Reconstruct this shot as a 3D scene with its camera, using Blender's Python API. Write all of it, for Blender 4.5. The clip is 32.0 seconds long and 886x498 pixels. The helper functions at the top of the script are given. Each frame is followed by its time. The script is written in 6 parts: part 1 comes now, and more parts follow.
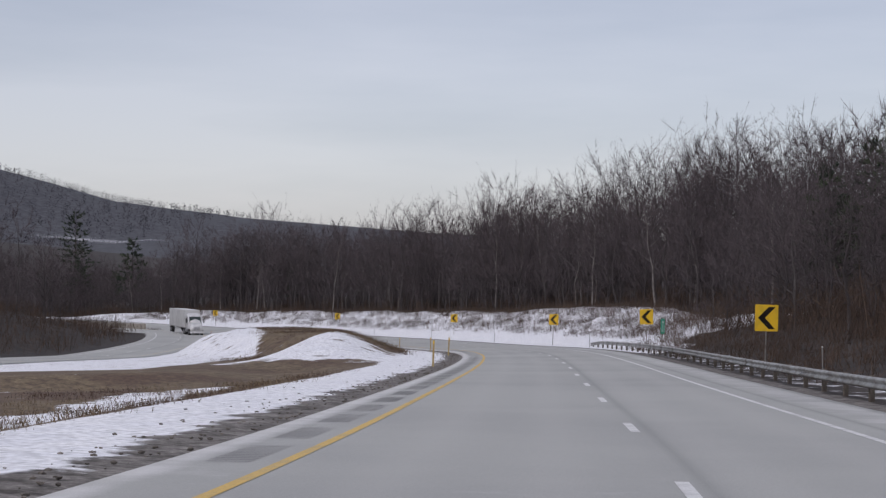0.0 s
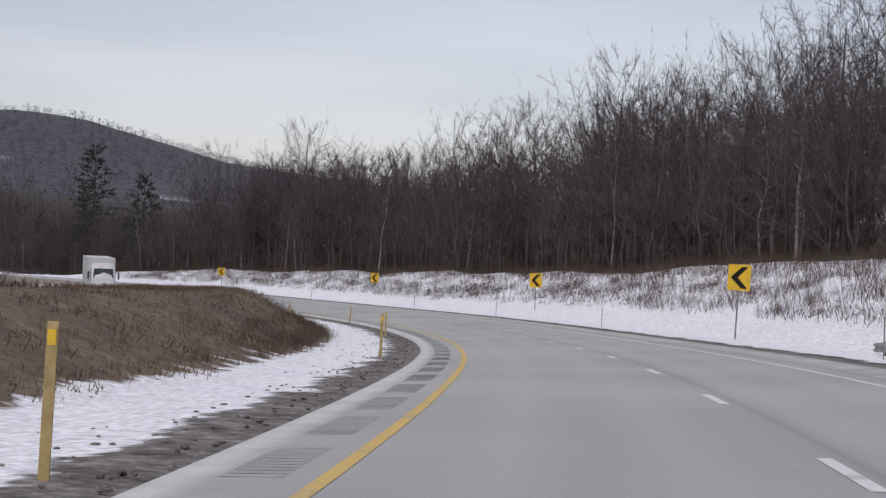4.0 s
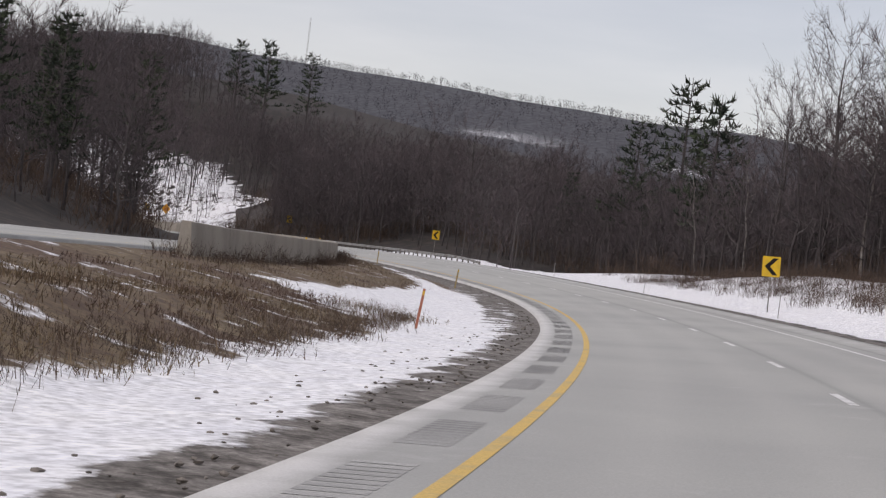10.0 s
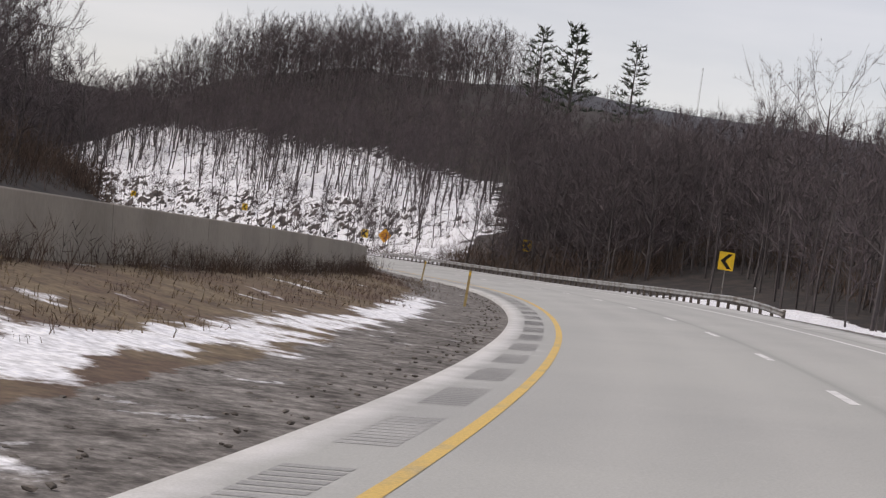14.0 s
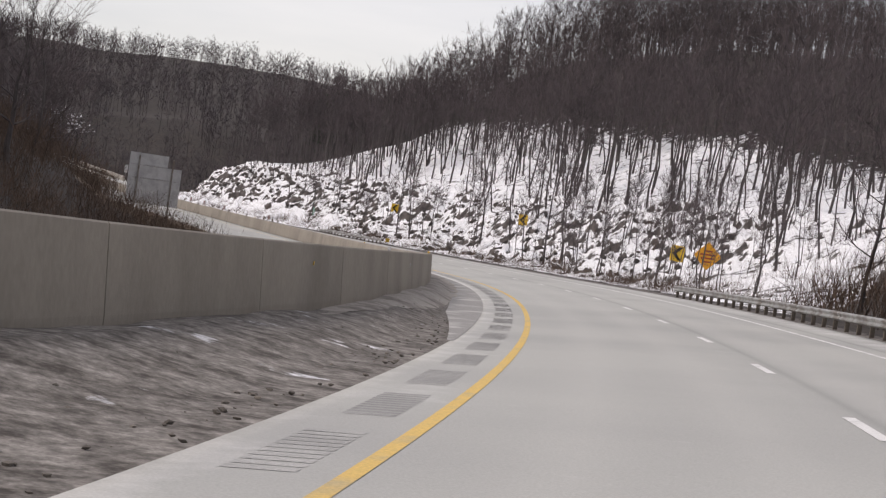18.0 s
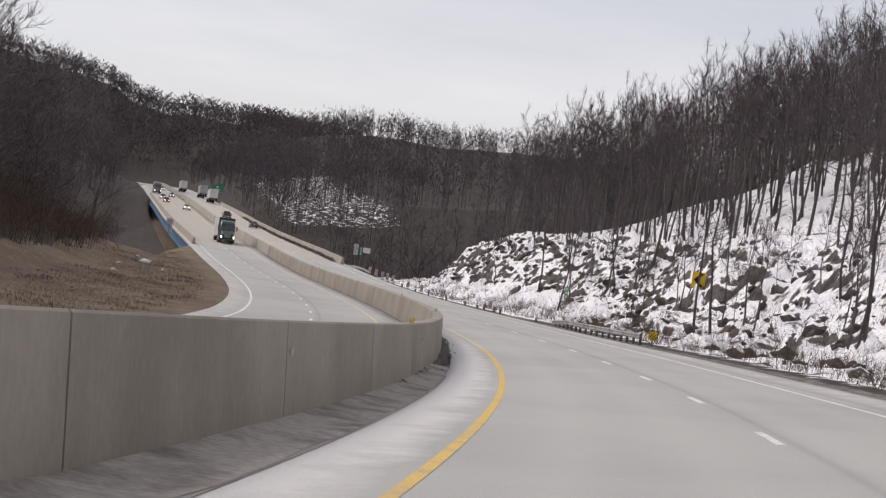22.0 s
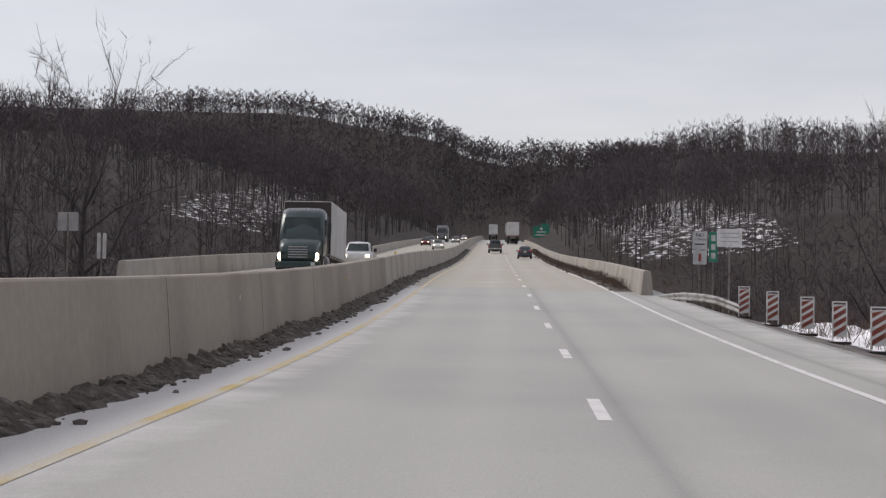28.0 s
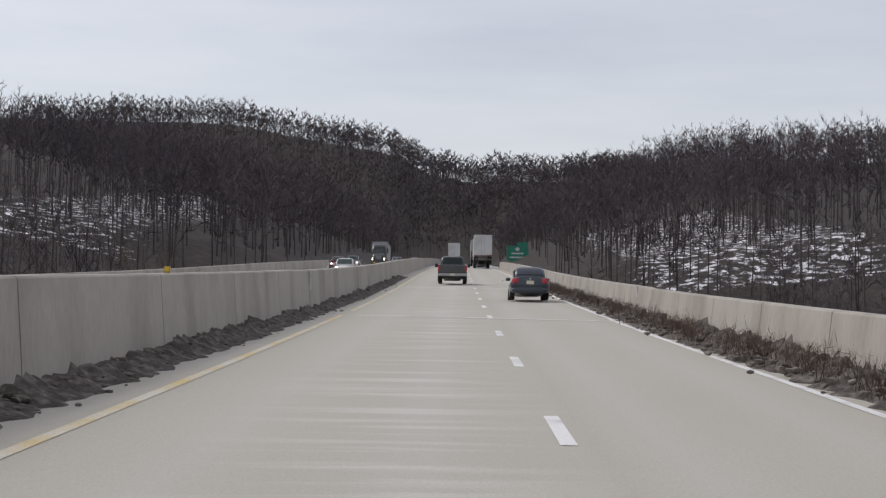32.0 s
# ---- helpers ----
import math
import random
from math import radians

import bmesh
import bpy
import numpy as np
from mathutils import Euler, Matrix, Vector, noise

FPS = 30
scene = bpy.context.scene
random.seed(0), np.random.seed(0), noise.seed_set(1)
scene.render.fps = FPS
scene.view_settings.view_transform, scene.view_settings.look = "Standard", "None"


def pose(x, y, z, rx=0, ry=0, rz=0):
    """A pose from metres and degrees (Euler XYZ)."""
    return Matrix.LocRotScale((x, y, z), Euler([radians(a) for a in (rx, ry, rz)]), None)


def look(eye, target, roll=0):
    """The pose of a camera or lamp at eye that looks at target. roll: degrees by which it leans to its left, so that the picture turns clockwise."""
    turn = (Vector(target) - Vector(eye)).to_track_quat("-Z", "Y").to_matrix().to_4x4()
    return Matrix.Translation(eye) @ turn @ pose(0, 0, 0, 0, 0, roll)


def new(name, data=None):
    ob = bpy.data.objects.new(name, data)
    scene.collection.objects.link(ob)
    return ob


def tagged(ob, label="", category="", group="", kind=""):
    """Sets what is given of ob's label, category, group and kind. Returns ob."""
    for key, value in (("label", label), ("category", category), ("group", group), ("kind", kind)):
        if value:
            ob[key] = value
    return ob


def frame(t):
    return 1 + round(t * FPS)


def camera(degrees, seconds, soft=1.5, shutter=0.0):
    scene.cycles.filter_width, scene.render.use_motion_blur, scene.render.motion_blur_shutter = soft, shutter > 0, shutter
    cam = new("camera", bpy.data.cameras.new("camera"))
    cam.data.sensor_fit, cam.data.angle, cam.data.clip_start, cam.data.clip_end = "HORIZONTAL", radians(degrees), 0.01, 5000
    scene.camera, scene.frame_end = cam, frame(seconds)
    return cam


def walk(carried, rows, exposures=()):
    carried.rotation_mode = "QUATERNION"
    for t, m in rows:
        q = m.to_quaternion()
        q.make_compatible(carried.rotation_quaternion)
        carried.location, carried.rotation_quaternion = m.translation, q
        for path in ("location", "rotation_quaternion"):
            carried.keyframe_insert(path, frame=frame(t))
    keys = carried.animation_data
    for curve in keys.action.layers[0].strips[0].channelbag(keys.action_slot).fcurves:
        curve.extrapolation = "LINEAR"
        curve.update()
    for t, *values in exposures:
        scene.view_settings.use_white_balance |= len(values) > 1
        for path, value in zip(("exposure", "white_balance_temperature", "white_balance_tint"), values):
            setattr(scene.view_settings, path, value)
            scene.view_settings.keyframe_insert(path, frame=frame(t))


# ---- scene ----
cam = camera(29.384, 32.0, soft=1.3)

# seconds, place, and the turn in degrees of the camera, driven in the inner lane
PATH = [
    (0.0, pose(0.000, 0.000, 0.000, 90.802, -0.700, 4.892)),
    (0.5, pose(-0.163, 14.446, -0.577, 91.056, -1.008, 5.056)),
    (1.0, pose(-0.594, 28.884, -1.141, 91.257, -1.447, 5.276)),
    (1.5, pose(-1.181, 43.315, -1.688, 91.202, -1.901, 5.571)),
    (2.0, pose(-1.821, 57.743, -2.217, 90.794, -2.416, 5.919)),
    (2.5, pose(-2.463, 72.170, -2.732, 90.267, -2.713, 6.397)),
    (3.0, pose(-3.129, 86.596, -3.228, 90.057, -2.592, 6.926)),
    (3.5, pose(-3.891, 101.018, -3.708, 89.890, -2.225, 7.949)),
    (4.0, pose(-4.837, 115.431, -4.181, 89.828, -1.961, 9.308)),
    (4.5, pose(-6.034, 129.828, -4.665, 89.934, -2.150, 10.742)),
    (5.0, pose(-7.524, 144.200, -5.182, 90.460, -3.478, 12.510)),
    (5.5, pose(-9.332, 158.539, -5.738, 90.570, -4.674, 14.264)),
    (6.0, pose(-11.480, 172.835, -6.321, 90.541, -5.549, 16.305)),
    (6.5, pose(-13.995, 187.076, -6.901, 90.485, -6.430, 18.105)),
    (7.0, pose(-16.909, 201.247, -7.449, 90.380, -6.796, 19.780)),
    (7.5, pose(-20.257, 215.328, -7.953, 90.138, -6.919, 21.300)),
    (8.0, pose(-24.070, 229.297, -8.414, 89.713, -7.066, 23.223)),
    (8.5, pose(-28.360, 243.136, -8.849, 89.290, -7.045, 25.647)),
    (9.0, pose(-33.117, 256.830, -9.270, 89.091, -6.974, 28.483)),
    (9.5, pose(-38.316, 270.372, -9.681, 89.127, -6.818, 31.418)),
    (10.0, pose(-43.928, 283.760, -10.079, 89.330, -6.973, 33.824)),
    (10.5, pose(-49.930, 296.989, -10.454, 89.638, -7.092, 35.966)),
    (11.0, pose(-56.308, 310.052, -10.795, 89.838, -7.181, 37.578)),
    (11.5, pose(-63.054, 322.943, -11.099, 89.954, -7.577, 39.154)),
    (12.0, pose(-70.164, 335.652, -11.367, 90.020, -7.697, 40.728)),
    (12.5, pose(-77.638, 348.166, -11.607, 90.072, -7.720, 42.334)),
    (13.0, pose(-85.486, 360.465, -11.822, 90.082, -7.794, 44.074)),
    (13.5, pose(-93.721, 372.525, -12.015, 89.976, -7.800, 45.724)),
    (14.0, pose(-102.358, 384.320, -12.188, 89.673, -7.916, 47.418)),
    (14.5, pose(-111.408, 395.822, -12.338, 89.226, -8.057, 49.247)),
    (15.0, pose(-120.878, 407.001, -12.461, 88.917, -8.105, 51.234)),
    (15.5, pose(-130.775, 417.828, -12.560, 88.485, -8.135, 53.218)),
    (16.0, pose(-141.097, 428.277, -12.648, 88.135, -8.141, 55.191)),
    (16.5, pose(-151.829, 438.331, -12.750, 88.073, -8.119, 57.108)),
    (17.0, pose(-162.943, 447.991, -12.898, 88.449, -8.028, 58.494)),
    (17.5, pose(-174.402, 457.272, -13.103, 88.888, -8.055, 60.124)),
    (18.0, pose(-186.168, 466.195, -13.352, 89.238, -8.000, 61.872)),
    (18.5, pose(-198.212, 474.775, -13.612, 89.503, -7.979, 63.607)),
    (19.0, pose(-210.519, 483.016, -13.852, 89.704, -7.794, 65.255)),
    (19.5, pose(-223.074, 490.915, -14.058, 89.860, -7.579, 66.729)),
    (20.0, pose(-235.869, 498.466, -14.235, 90.068, -7.585, 68.348)),
    (20.5, pose(-248.897, 505.659, -14.407, 90.306, -7.390, 69.960)),
    (21.0, pose(-262.150, 512.481, -14.594, 90.658, -7.402, 71.638)),
    (21.5, pose(-275.625, 518.915, -14.804, 91.035, -7.426, 73.344)),
    (22.0, pose(-289.314, 524.945, -15.025, 91.397, -7.486, 74.947)),
    (22.5, pose(-303.209, 530.554, -15.234, 91.778, -7.469, 76.653)),
    (23.0, pose(-317.302, 535.729, -15.411, 92.014, -7.460, 78.172)),
    (23.5, pose(-331.580, 540.459, -15.543, 92.020, -7.596, 79.708)),
    (24.0, pose(-346.030, 544.737, -15.626, 91.728, -7.620, 81.322)),
    (24.5, pose(-360.637, 548.564, -15.660, 91.215, -7.723, 82.893)),
    (25.0, pose(-375.384, 551.953, -15.642, 90.490, -7.240, 84.526)),
    (25.5, pose(-390.251, 554.926, -15.570, 89.841, -6.975, 85.787)),
    (26.0, pose(-405.223, 557.511, -15.445, 89.920, -6.305, 86.783)),
    (26.5, pose(-420.286, 559.742, -15.270, 90.462, -4.911, 87.253)),
    (27.0, pose(-435.424, 561.661, -15.053, 91.150, -3.401, 87.549)),
    (27.5, pose(-450.628, 563.316, -14.794, 91.672, -2.383, 87.988)),
    (28.0, pose(-465.889, 564.754, -14.477, 92.506, -0.958, 88.213)),
    (28.5, pose(-481.200, 566.021, -14.075, 92.029, -0.374, 88.380)),
    (29.0, pose(-496.559, 567.152, -13.547, 91.469, -0.039, 89.065)),
    (29.5, pose(-511.961, 568.179, -12.884, 90.450, 0.272, 89.793)),
    (30.0, pose(-527.405, 569.132, -12.114, 89.712, 0.011, 89.284)),
    (30.5, pose(-542.890, 570.038, -11.298, 89.216, 0.466, 88.667)),
    (31.0, pose(-558.416, 570.925, -10.501, 89.629, 0.119, 88.566)),
    (31.5, pose(-573.980, 571.819, -9.750, 92.129, -0.951, 87.755)),
    (32.0, pose(-589.583, 572.742, -9.034, 93.446, -0.858, 86.971)),
]
walk(cam, PATH, exposures=[(0.0, -0.43, 6300, 18), (6.0, -0.2, 6550, 17), (13.0, -0.06, 6950, 17), (18.0, 0.17, 7030, 17), (19.0, 0.13, 7030, 17), (24.0, 0.12, 6950, 17), (28.0, -0.03, 6850, 16), (30.0, 0.14, 6750, 15), (31.0, 0.33, 7150, 16), (32.0, -0.04, 6650, 14)])

# ---- sky and light: a thick even overcast ----
world = bpy.data.worlds.new("overcast_sky")
scene.world = world
world.use_nodes = True
wn, wl = world.node_tree.nodes, world.node_tree.links
wn.clear()


def wnode(kind, **values):
    n = wn.new(kind)
    for k, v in values.items():
        n.inputs[k].default_value = v
    return n


sky = wn.new("ShaderNodeTexSky")
sky.sky_type = "NISHITA"
sky.sun_disc = False
sky.sun_elevation, sky.sun_rotation = radians(32), radians(200)
coords = wn.new("ShaderNodeTexCoord")
stretch = wn.new("ShaderNodeMapping")
stretch.inputs["Scale"].default_value = (1.2, 1.2, 7.0)
cloud = wnode("ShaderNodeTexNoise", Scale=1.6, Detail=6.0, Roughness=0.55)
ramp = wn.new("ShaderNodeValToRGB")
ramp.color_ramp.elements[0].position, ramp.color_ramp.elements[0].color = 0.36, (0.52, 0.535, 0.57, 1)
ramp.color_ramp.elements[1].position, ramp.color_ramp.elements[1].color = 0.66, (0.70, 0.70, 0.715, 1)
soften = wn.new("ShaderNodeMix")
soften.data_type = "RGBA"
soften.inputs["Factor"].default_value = 0.06
back = wnode("ShaderNodeBackground", Strength=0.84)
wout = wn.new("ShaderNodeOutputWorld")
wl.new(coords.outputs["Generated"], stretch.inputs["Vector"])
wl.new(stretch.outputs["Vector"], cloud.inputs["Vector"])
wl.new(cloud.outputs["Fac"], ramp.inputs["Fac"])
wl.new(ramp.outputs["Color"], soften.inputs["A"])
wl.new(sky.outputs["Color"], soften.inputs["B"])
wl.new(soften.outputs["Result"], back.inputs["Color"])
wl.new(back.outputs["Background"], wout.inputs["Surface"])
sun_data = bpy.data.lights.new("sun", "SUN")
sun_data.energy, sun_data.angle, sun_data.color = 1.5, radians(25), (1.0, 0.97, 0.93)
sun = new("sun", sun_data)
sun.matrix_world = look((0, 0, 300), (120, 260, 0))

# the road along its inner lane: bend (1/km) and grade (percent) every 20 m, crossfall (degrees) and
# drift of the lane line (m) every 40 m
BEND = [1.687, 1.097, 0.334, -0.033, 0.265, 0.860, 1.291, 1.501, 1.650, 1.836, 2.095, 2.313, 2.364, 2.225, 2.045, 1.956, 1.915, 1.923, 2.006, 2.163, 2.327, 2.465, 2.604, 2.657, 2.534, 2.271, 2.041, 1.943, 1.915, 1.923, 1.958, 2.027, 2.083, 2.118, 2.140, 2.107, 1.994, 1.820, 1.608, 1.357, 1.064, 0.793, 0.580, 0.404, 0.250, 0.099, -0.045, -0.141, -0.135]
GRADE = [-4.03, -3.91, -3.75, -3.60, -3.43, -3.29, -3.32, -3.63, -3.98, -4.03, -3.69, -3.26, -2.98, -2.87, -2.76, -2.53, -2.19, -1.84, -1.58, -1.36, -1.17, -0.94, -0.69, -0.59, -0.84, -1.36, -1.74, -1.70, -1.39, -1.15, -1.21, -1.41, -1.48, -1.26, -0.88, -0.44, -0.00, 0.47, 0.93, 1.32, 1.67, 2.16, 3.01, 4.15, 5.05, 5.26, 4.92, 4.56, 4.69]
CROSSFALL = [-0.51, 0.20, 0.91, 1.58, 1.99, 2.39, 2.80, 3.20, 3.60, 3.96, 4.23, 4.50, 4.63, 4.56, 4.50, 4.42, 4.32, 4.22, 3.49, 1.95, 0.41, -0.48, -0.40, -0.32, -0.27]
DRIFT = [-0.88, -0.49, 0.10, 0.56, 0.74, 0.81, 0.86, 0.90, 0.91, 0.89, 0.82, 0.73, 0.75, 0.86, 1.01, 1.00, 0.90, 0.72, 0.39, -0.13, -0.64, -0.89, -0.92, -0.82, -0.67]
EYE, LANE = 1.504, 1.998
YELLOW, WHITE = -4.61, 3.77

# ---- materials ----
def material(name, color, rough=0.8, metal=0.0, spots=None, spot_scale=1.0, spot_range=(0.45, 0.6), grain=0.15, grain_scale=20.0, bump=0.0, bump_scale=30.0, stretch=None, per_object=0.0, per_island=0.0, extra=None):
    """A surface with fine grain, larger stains of a second colour and a fine relief, all at real size."""
    m = bpy.data.materials.new(name)
    m.use_nodes = True
    n, l = m.node_tree.nodes, m.node_tree.links
    b = n["Principled BSDF"]
    b.inputs["Roughness"].default_value, b.inputs["Metallic"].default_value = rough, metal
    tc = n.new("ShaderNodeTexCoord")
    vec = tc.outputs["Object"]
    if stretch:
        mp = n.new("ShaderNodeMapping")
        mp.inputs["Scale"].default_value = stretch
        l.new(vec, mp.inputs["Vector"])
        vec = mp.outputs["Vector"]

    def noise_at(scale, detail=4.0, rough_by=0.5):
        t = n.new("ShaderNodeTexNoise")
        t.inputs["Roughness"].default_value = rough_by
        t.inputs["Scale"].default_value, t.inputs["Detail"].default_value = scale, detail
        l.new(vec, t.inputs["Vector"])
        return t.outputs["Fac"]

    def mix(kind, fac, a, c):
        x = n.new("ShaderNodeMix")
        x.data_type, x.blend_type = "RGBA", kind
        for key, v in (("Factor", fac), ("A", a), ("B", c)):
            if isinstance(v, (int, float)):
                x.inputs[key].default_value = v
            elif isinstance(v, tuple):
                x.inputs[key].default_value = (*v, 1) if len(v) == 3 else v
            else:
                l.new(v, x.inputs[key])
        return x.outputs["Result"]

    def ranged(fac, lo, hi, a=0.0, c=1.0):
        r = n.new("ShaderNodeMapRange")
        r.inputs[1].default_value, r.inputs[2].default_value, r.inputs[3].default_value, r.inputs[4].default_value = lo, hi, a, c
        l.new(fac, r.inputs[0])
        return r.outputs[0]

    col = mix("MIX", 0.0, color, color)
    if spots:
        col = mix("MIX", ranged(noise_at(spot_scale, 6.0), *spot_range), color, spots)
    if extra:
        col = extra(n, l, mix, ranged, noise_at, col, b)
    if grain:
        col = mix("MULTIPLY", 1.0, col, ranged_grey(n, l, noise_at(grain_scale, 5.0), 1 - grain, 1 + grain))
    if per_object or per_island:
        src = n.new("ShaderNodeObjectInfo").outputs["Random"] if per_object else n.new("ShaderNodeNewGeometry").outputs["Random Per Island"]
        amount = per_object or per_island
        col = mix("MULTIPLY", 1.0, col, ranged_grey(n, l, src, 1 - amount, 1 + amount, 0.0, 1.0))
    l.new(col, b.inputs["Base Color"])
    if bump:
        bp = n.new("ShaderNodeBump")
        bp.inputs["Strength"].default_value, bp.inputs["Distance"].default_value = 0.6, bump
        l.new(noise_at(bump_scale, 5.0), bp.inputs["Height"])
        l.new(bp.outputs["Normal"], b.inputs["Normal"])
    return m


def ranged_grey(n, l, fac, a, c, lo=0.3, hi=0.7):
    r = n.new("ShaderNodeMapRange")
    r.inputs[1].default_value, r.inputs[2].default_value, r.inputs[3].default_value, r.inputs[4].default_value = lo, hi, a, c
    l.new(fac, r.inputs[0])
    g = n.new("ShaderNodeCombineColor")
    for k in range(3):
        l.new(r.outputs[0], g.inputs[k])
    return g.outputs["Color"]


def layer(n, l, name):
    a = n.new("ShaderNodeAttribute")
    a.attribute_name = name
    return a.outputs["Fac"]


def ground_layers(n, l, mix, ranged, noise_at, col, b):
    """Leaf litter, dry grass, gravel, snow and haze-tinted far woods, each where its layer lies, with ragged edges."""
    def cover(name, under, over, scale, edge=0.5):
        add = n.new("ShaderNodeMath")
        add.operation = "ADD"
        l.new(layer(n, l, name), add.inputs[0])
        sub = n.new("ShaderNodeMath")
        sub.operation = "MULTIPLY_ADD"
        l.new(noise_at(scale, 10.0, 0.64), sub.inputs[0])
        sub.inputs[1].default_value, sub.inputs[2].default_value = 1.6, -0.8
        l.new(sub.outputs[0], add.inputs[1])
        return mix("MIX", ranged(add.outputs[0], edge - 0.06, edge + 0.06), under, over)
    straw = mix("MIX", ranged(noise_at(1.6, 10.0, 0.66), 0.35, 0.65), (0.085, 0.056, 0.038), (0.215, 0.165, 0.10))
    straw = mix("MIX", ranged(noise_at(0.16, 6.0), 0.45, 0.62, 0.0, 0.65), straw, (0.09, 0.05, 0.036))
    col = cover("grass", col, straw, 0.5)
    stones = mix("MIX", ranged(noise_at(1.5, 12.0, 0.7), 0.36, 0.64), (0.062, 0.052, 0.044), (0.31, 0.29, 0.27))
    stones = mix("MULTIPLY", 0.7, stones, mix("MIX", ranged(noise_at(28.0, 6.0), 0.3, 0.7), (0.5, 0.48, 0.46), (1.0, 1.0, 1.0)))
    col = cover("gravel", col, stones, 0.8)
    col = cover("rock", col, mix("MIX", ranged(noise_at(2.0, 8.0), 0.35, 0.65), (0.028, 0.025, 0.024), (0.10, 0.085, 0.078)), 0.9)
    # distant haze is mixed into this colour: wooded ridge ground turned blue-grey
    col = cover("hazed_woodland", col, mix("MIX", ranged(noise_at(0.12, 8.0), 0.38, 0.62), (0.046, 0.048, 0.058), (0.085, 0.086, 0.098)), 0.05)
    white = mix("MIX", ranged(noise_at(0.9, 8.0), 0.3, 0.7), (0.78, 0.79, 0.83), (0.88, 0.885, 0.9))
    return cover("snow", col, white, 0.55)


def asphalt_layers(n, l, mix, ranged, noise_at, col, b):
    """Two pale wheel tracks a lane, a darker seam and road salt towards the edges."""
    salt = n.new("ShaderNodeMath")
    salt.operation = "MULTIPLY_ADD"
    l.new(noise_at(0.8, 9.0, 0.62), salt.inputs[0])
    salt.inputs[1].default_value = 1.5
    l.new(layer(n, l, "salt"), salt.inputs[2])
    col = mix("MIX", ranged(salt.outputs[0], 0.95, 1.6, 0.0, 0.85), col, (0.66, 0.655, 0.645))
    col = mix("MIX", ranged(layer(n, l, "seam"), 0.0, 1.0, 0.0, 0.38), col, (0.12, 0.12, 0.12))
    col = mix("MIX", ranged(layer(n, l, "deck"), 0.4, 0.6, 0.0, 0.8), col, (0.43, 0.402, 0.335))
    col = mix("MIX", ranged(layer(n, l, "track"), 0.0, 1.0, 0.0, 0.28), col, (0.50, 0.50, 0.475))
    place, mp, band = n.new("ShaderNodeTexCoord"), n.new("ShaderNodeMapping"), n.new("ShaderNodeTexNoise")
    mp.inputs["Scale"].default_value = (1.6, 0.22, 1.0)
    band.inputs["Scale"].default_value, band.inputs["Detail"].default_value = 1.0, 6.0
    l.new(place.outputs["Object"], mp.inputs["Vector"])
    l.new(mp.outputs["Vector"], band.inputs["Vector"])
    both = n.new("ShaderNodeMath")
    both.operation = "MULTIPLY"
    l.new(ranged(band.outputs["Fac"], 0.5, 0.62, 0.0, 0.5), both.inputs[0])
    l.new(layer(n, l, "scrape"), both.inputs[1])
    return mix("MIX", both.outputs[0], col, (0.62, 0.60, 0.56))


SNOW_GROUND = material("leaf_litter_grass_and_snow", (0.026, 0.022, 0.020), 0.95, spots=(0.050, 0.039, 0.033), spot_scale=0.7, grain=0.3, grain_scale=6.0, bump=0.012, bump_scale=6.0, extra=ground_layers)
ASPHALT = material("worn_grey_asphalt", (0.425, 0.43, 0.408), 0.82, spots=(0.37, 0.373, 0.36), spot_scale=0.12, spot_range=(0.4, 0.65), grain=0.10, grain_scale=40.0, bump=0.004, bump_scale=90.0, extra=asphalt_layers)
BRIDGE_CONCRETE = material("pale_bridge_concrete", (0.40, 0.375, 0.335), 0.9, spots=(0.28, 0.255, 0.225), spot_scale=0.5, spot_range=(0.42, 0.70), grain=0.07, grain_scale=9.0, bump=0.008, bump_scale=25.0, stretch=(1, 1, 0.5))
CONCRETE = material("weathered_concrete", (0.345, 0.312, 0.267), 0.9, spots=(0.245, 0.22, 0.188), spot_scale=0.35, spot_range=(0.40, 0.70), grain=0.07, grain_scale=9.0, bump=0.008, bump_scale=25.0, stretch=(1, 1, 0.6))
YELLOW_PAINT = material("worn_yellow_line_paint", (0.67, 0.455, 0.13), 0.7, spots=(0.45, 0.36, 0.2), spot_scale=1.2, spot_range=(0.5, 0.75), grain=0.15, grain_scale=30)
WHITE_PAINT = material("worn_white_line_paint", (0.74, 0.74, 0.73), 0.7, spots=(0.45, 0.45, 0.44), spot_scale=1.5, spot_range=(0.5, 0.75), grain=0.12, grain_scale=30)
GALVANISED = material("galvanised_steel", (0.42, 0.42, 0.41), 0.5, 0.6, spots=(0.25, 0.23, 0.21), spot_scale=1.5, grain=0.15, grain_scale=20)
BARK = material("grey_brown_bark", (0.060, 0.051, 0.051), 0.95, spots=(0.098, 0.087, 0.084), spot_scale=0.8, grain=0.3, grain_scale=8.0, stretch=(1, 1, 0.2))
PALE_BARK = material("pale_birch_bark", (0.22, 0.20, 0.185), 0.9, spots=(0.12, 0.10, 0.09), spot_scale=1.5, grain=0.25, grain_scale=8.0)
TWIGS = material("bare_brown_twigs", (0.104, 0.084, 0.087), 0.95, spots=(0.072, 0.059, 0.062), spot_scale=0.15, grain=0.0, per_island=0.45)
NEEDLES = material("dark_pine_needles", (0.024, 0.034, 0.022), 0.9, spots=(0.05, 0.065, 0.035), spot_scale=0.5, grain=0.0, per_island=0.4)
BRUSH = material("dry_brown_brush", (0.095, 0.064, 0.046), 0.95, spots=(0.06, 0.04, 0.031), spot_scale=0.3, grain=0.0, per_island=0.5)
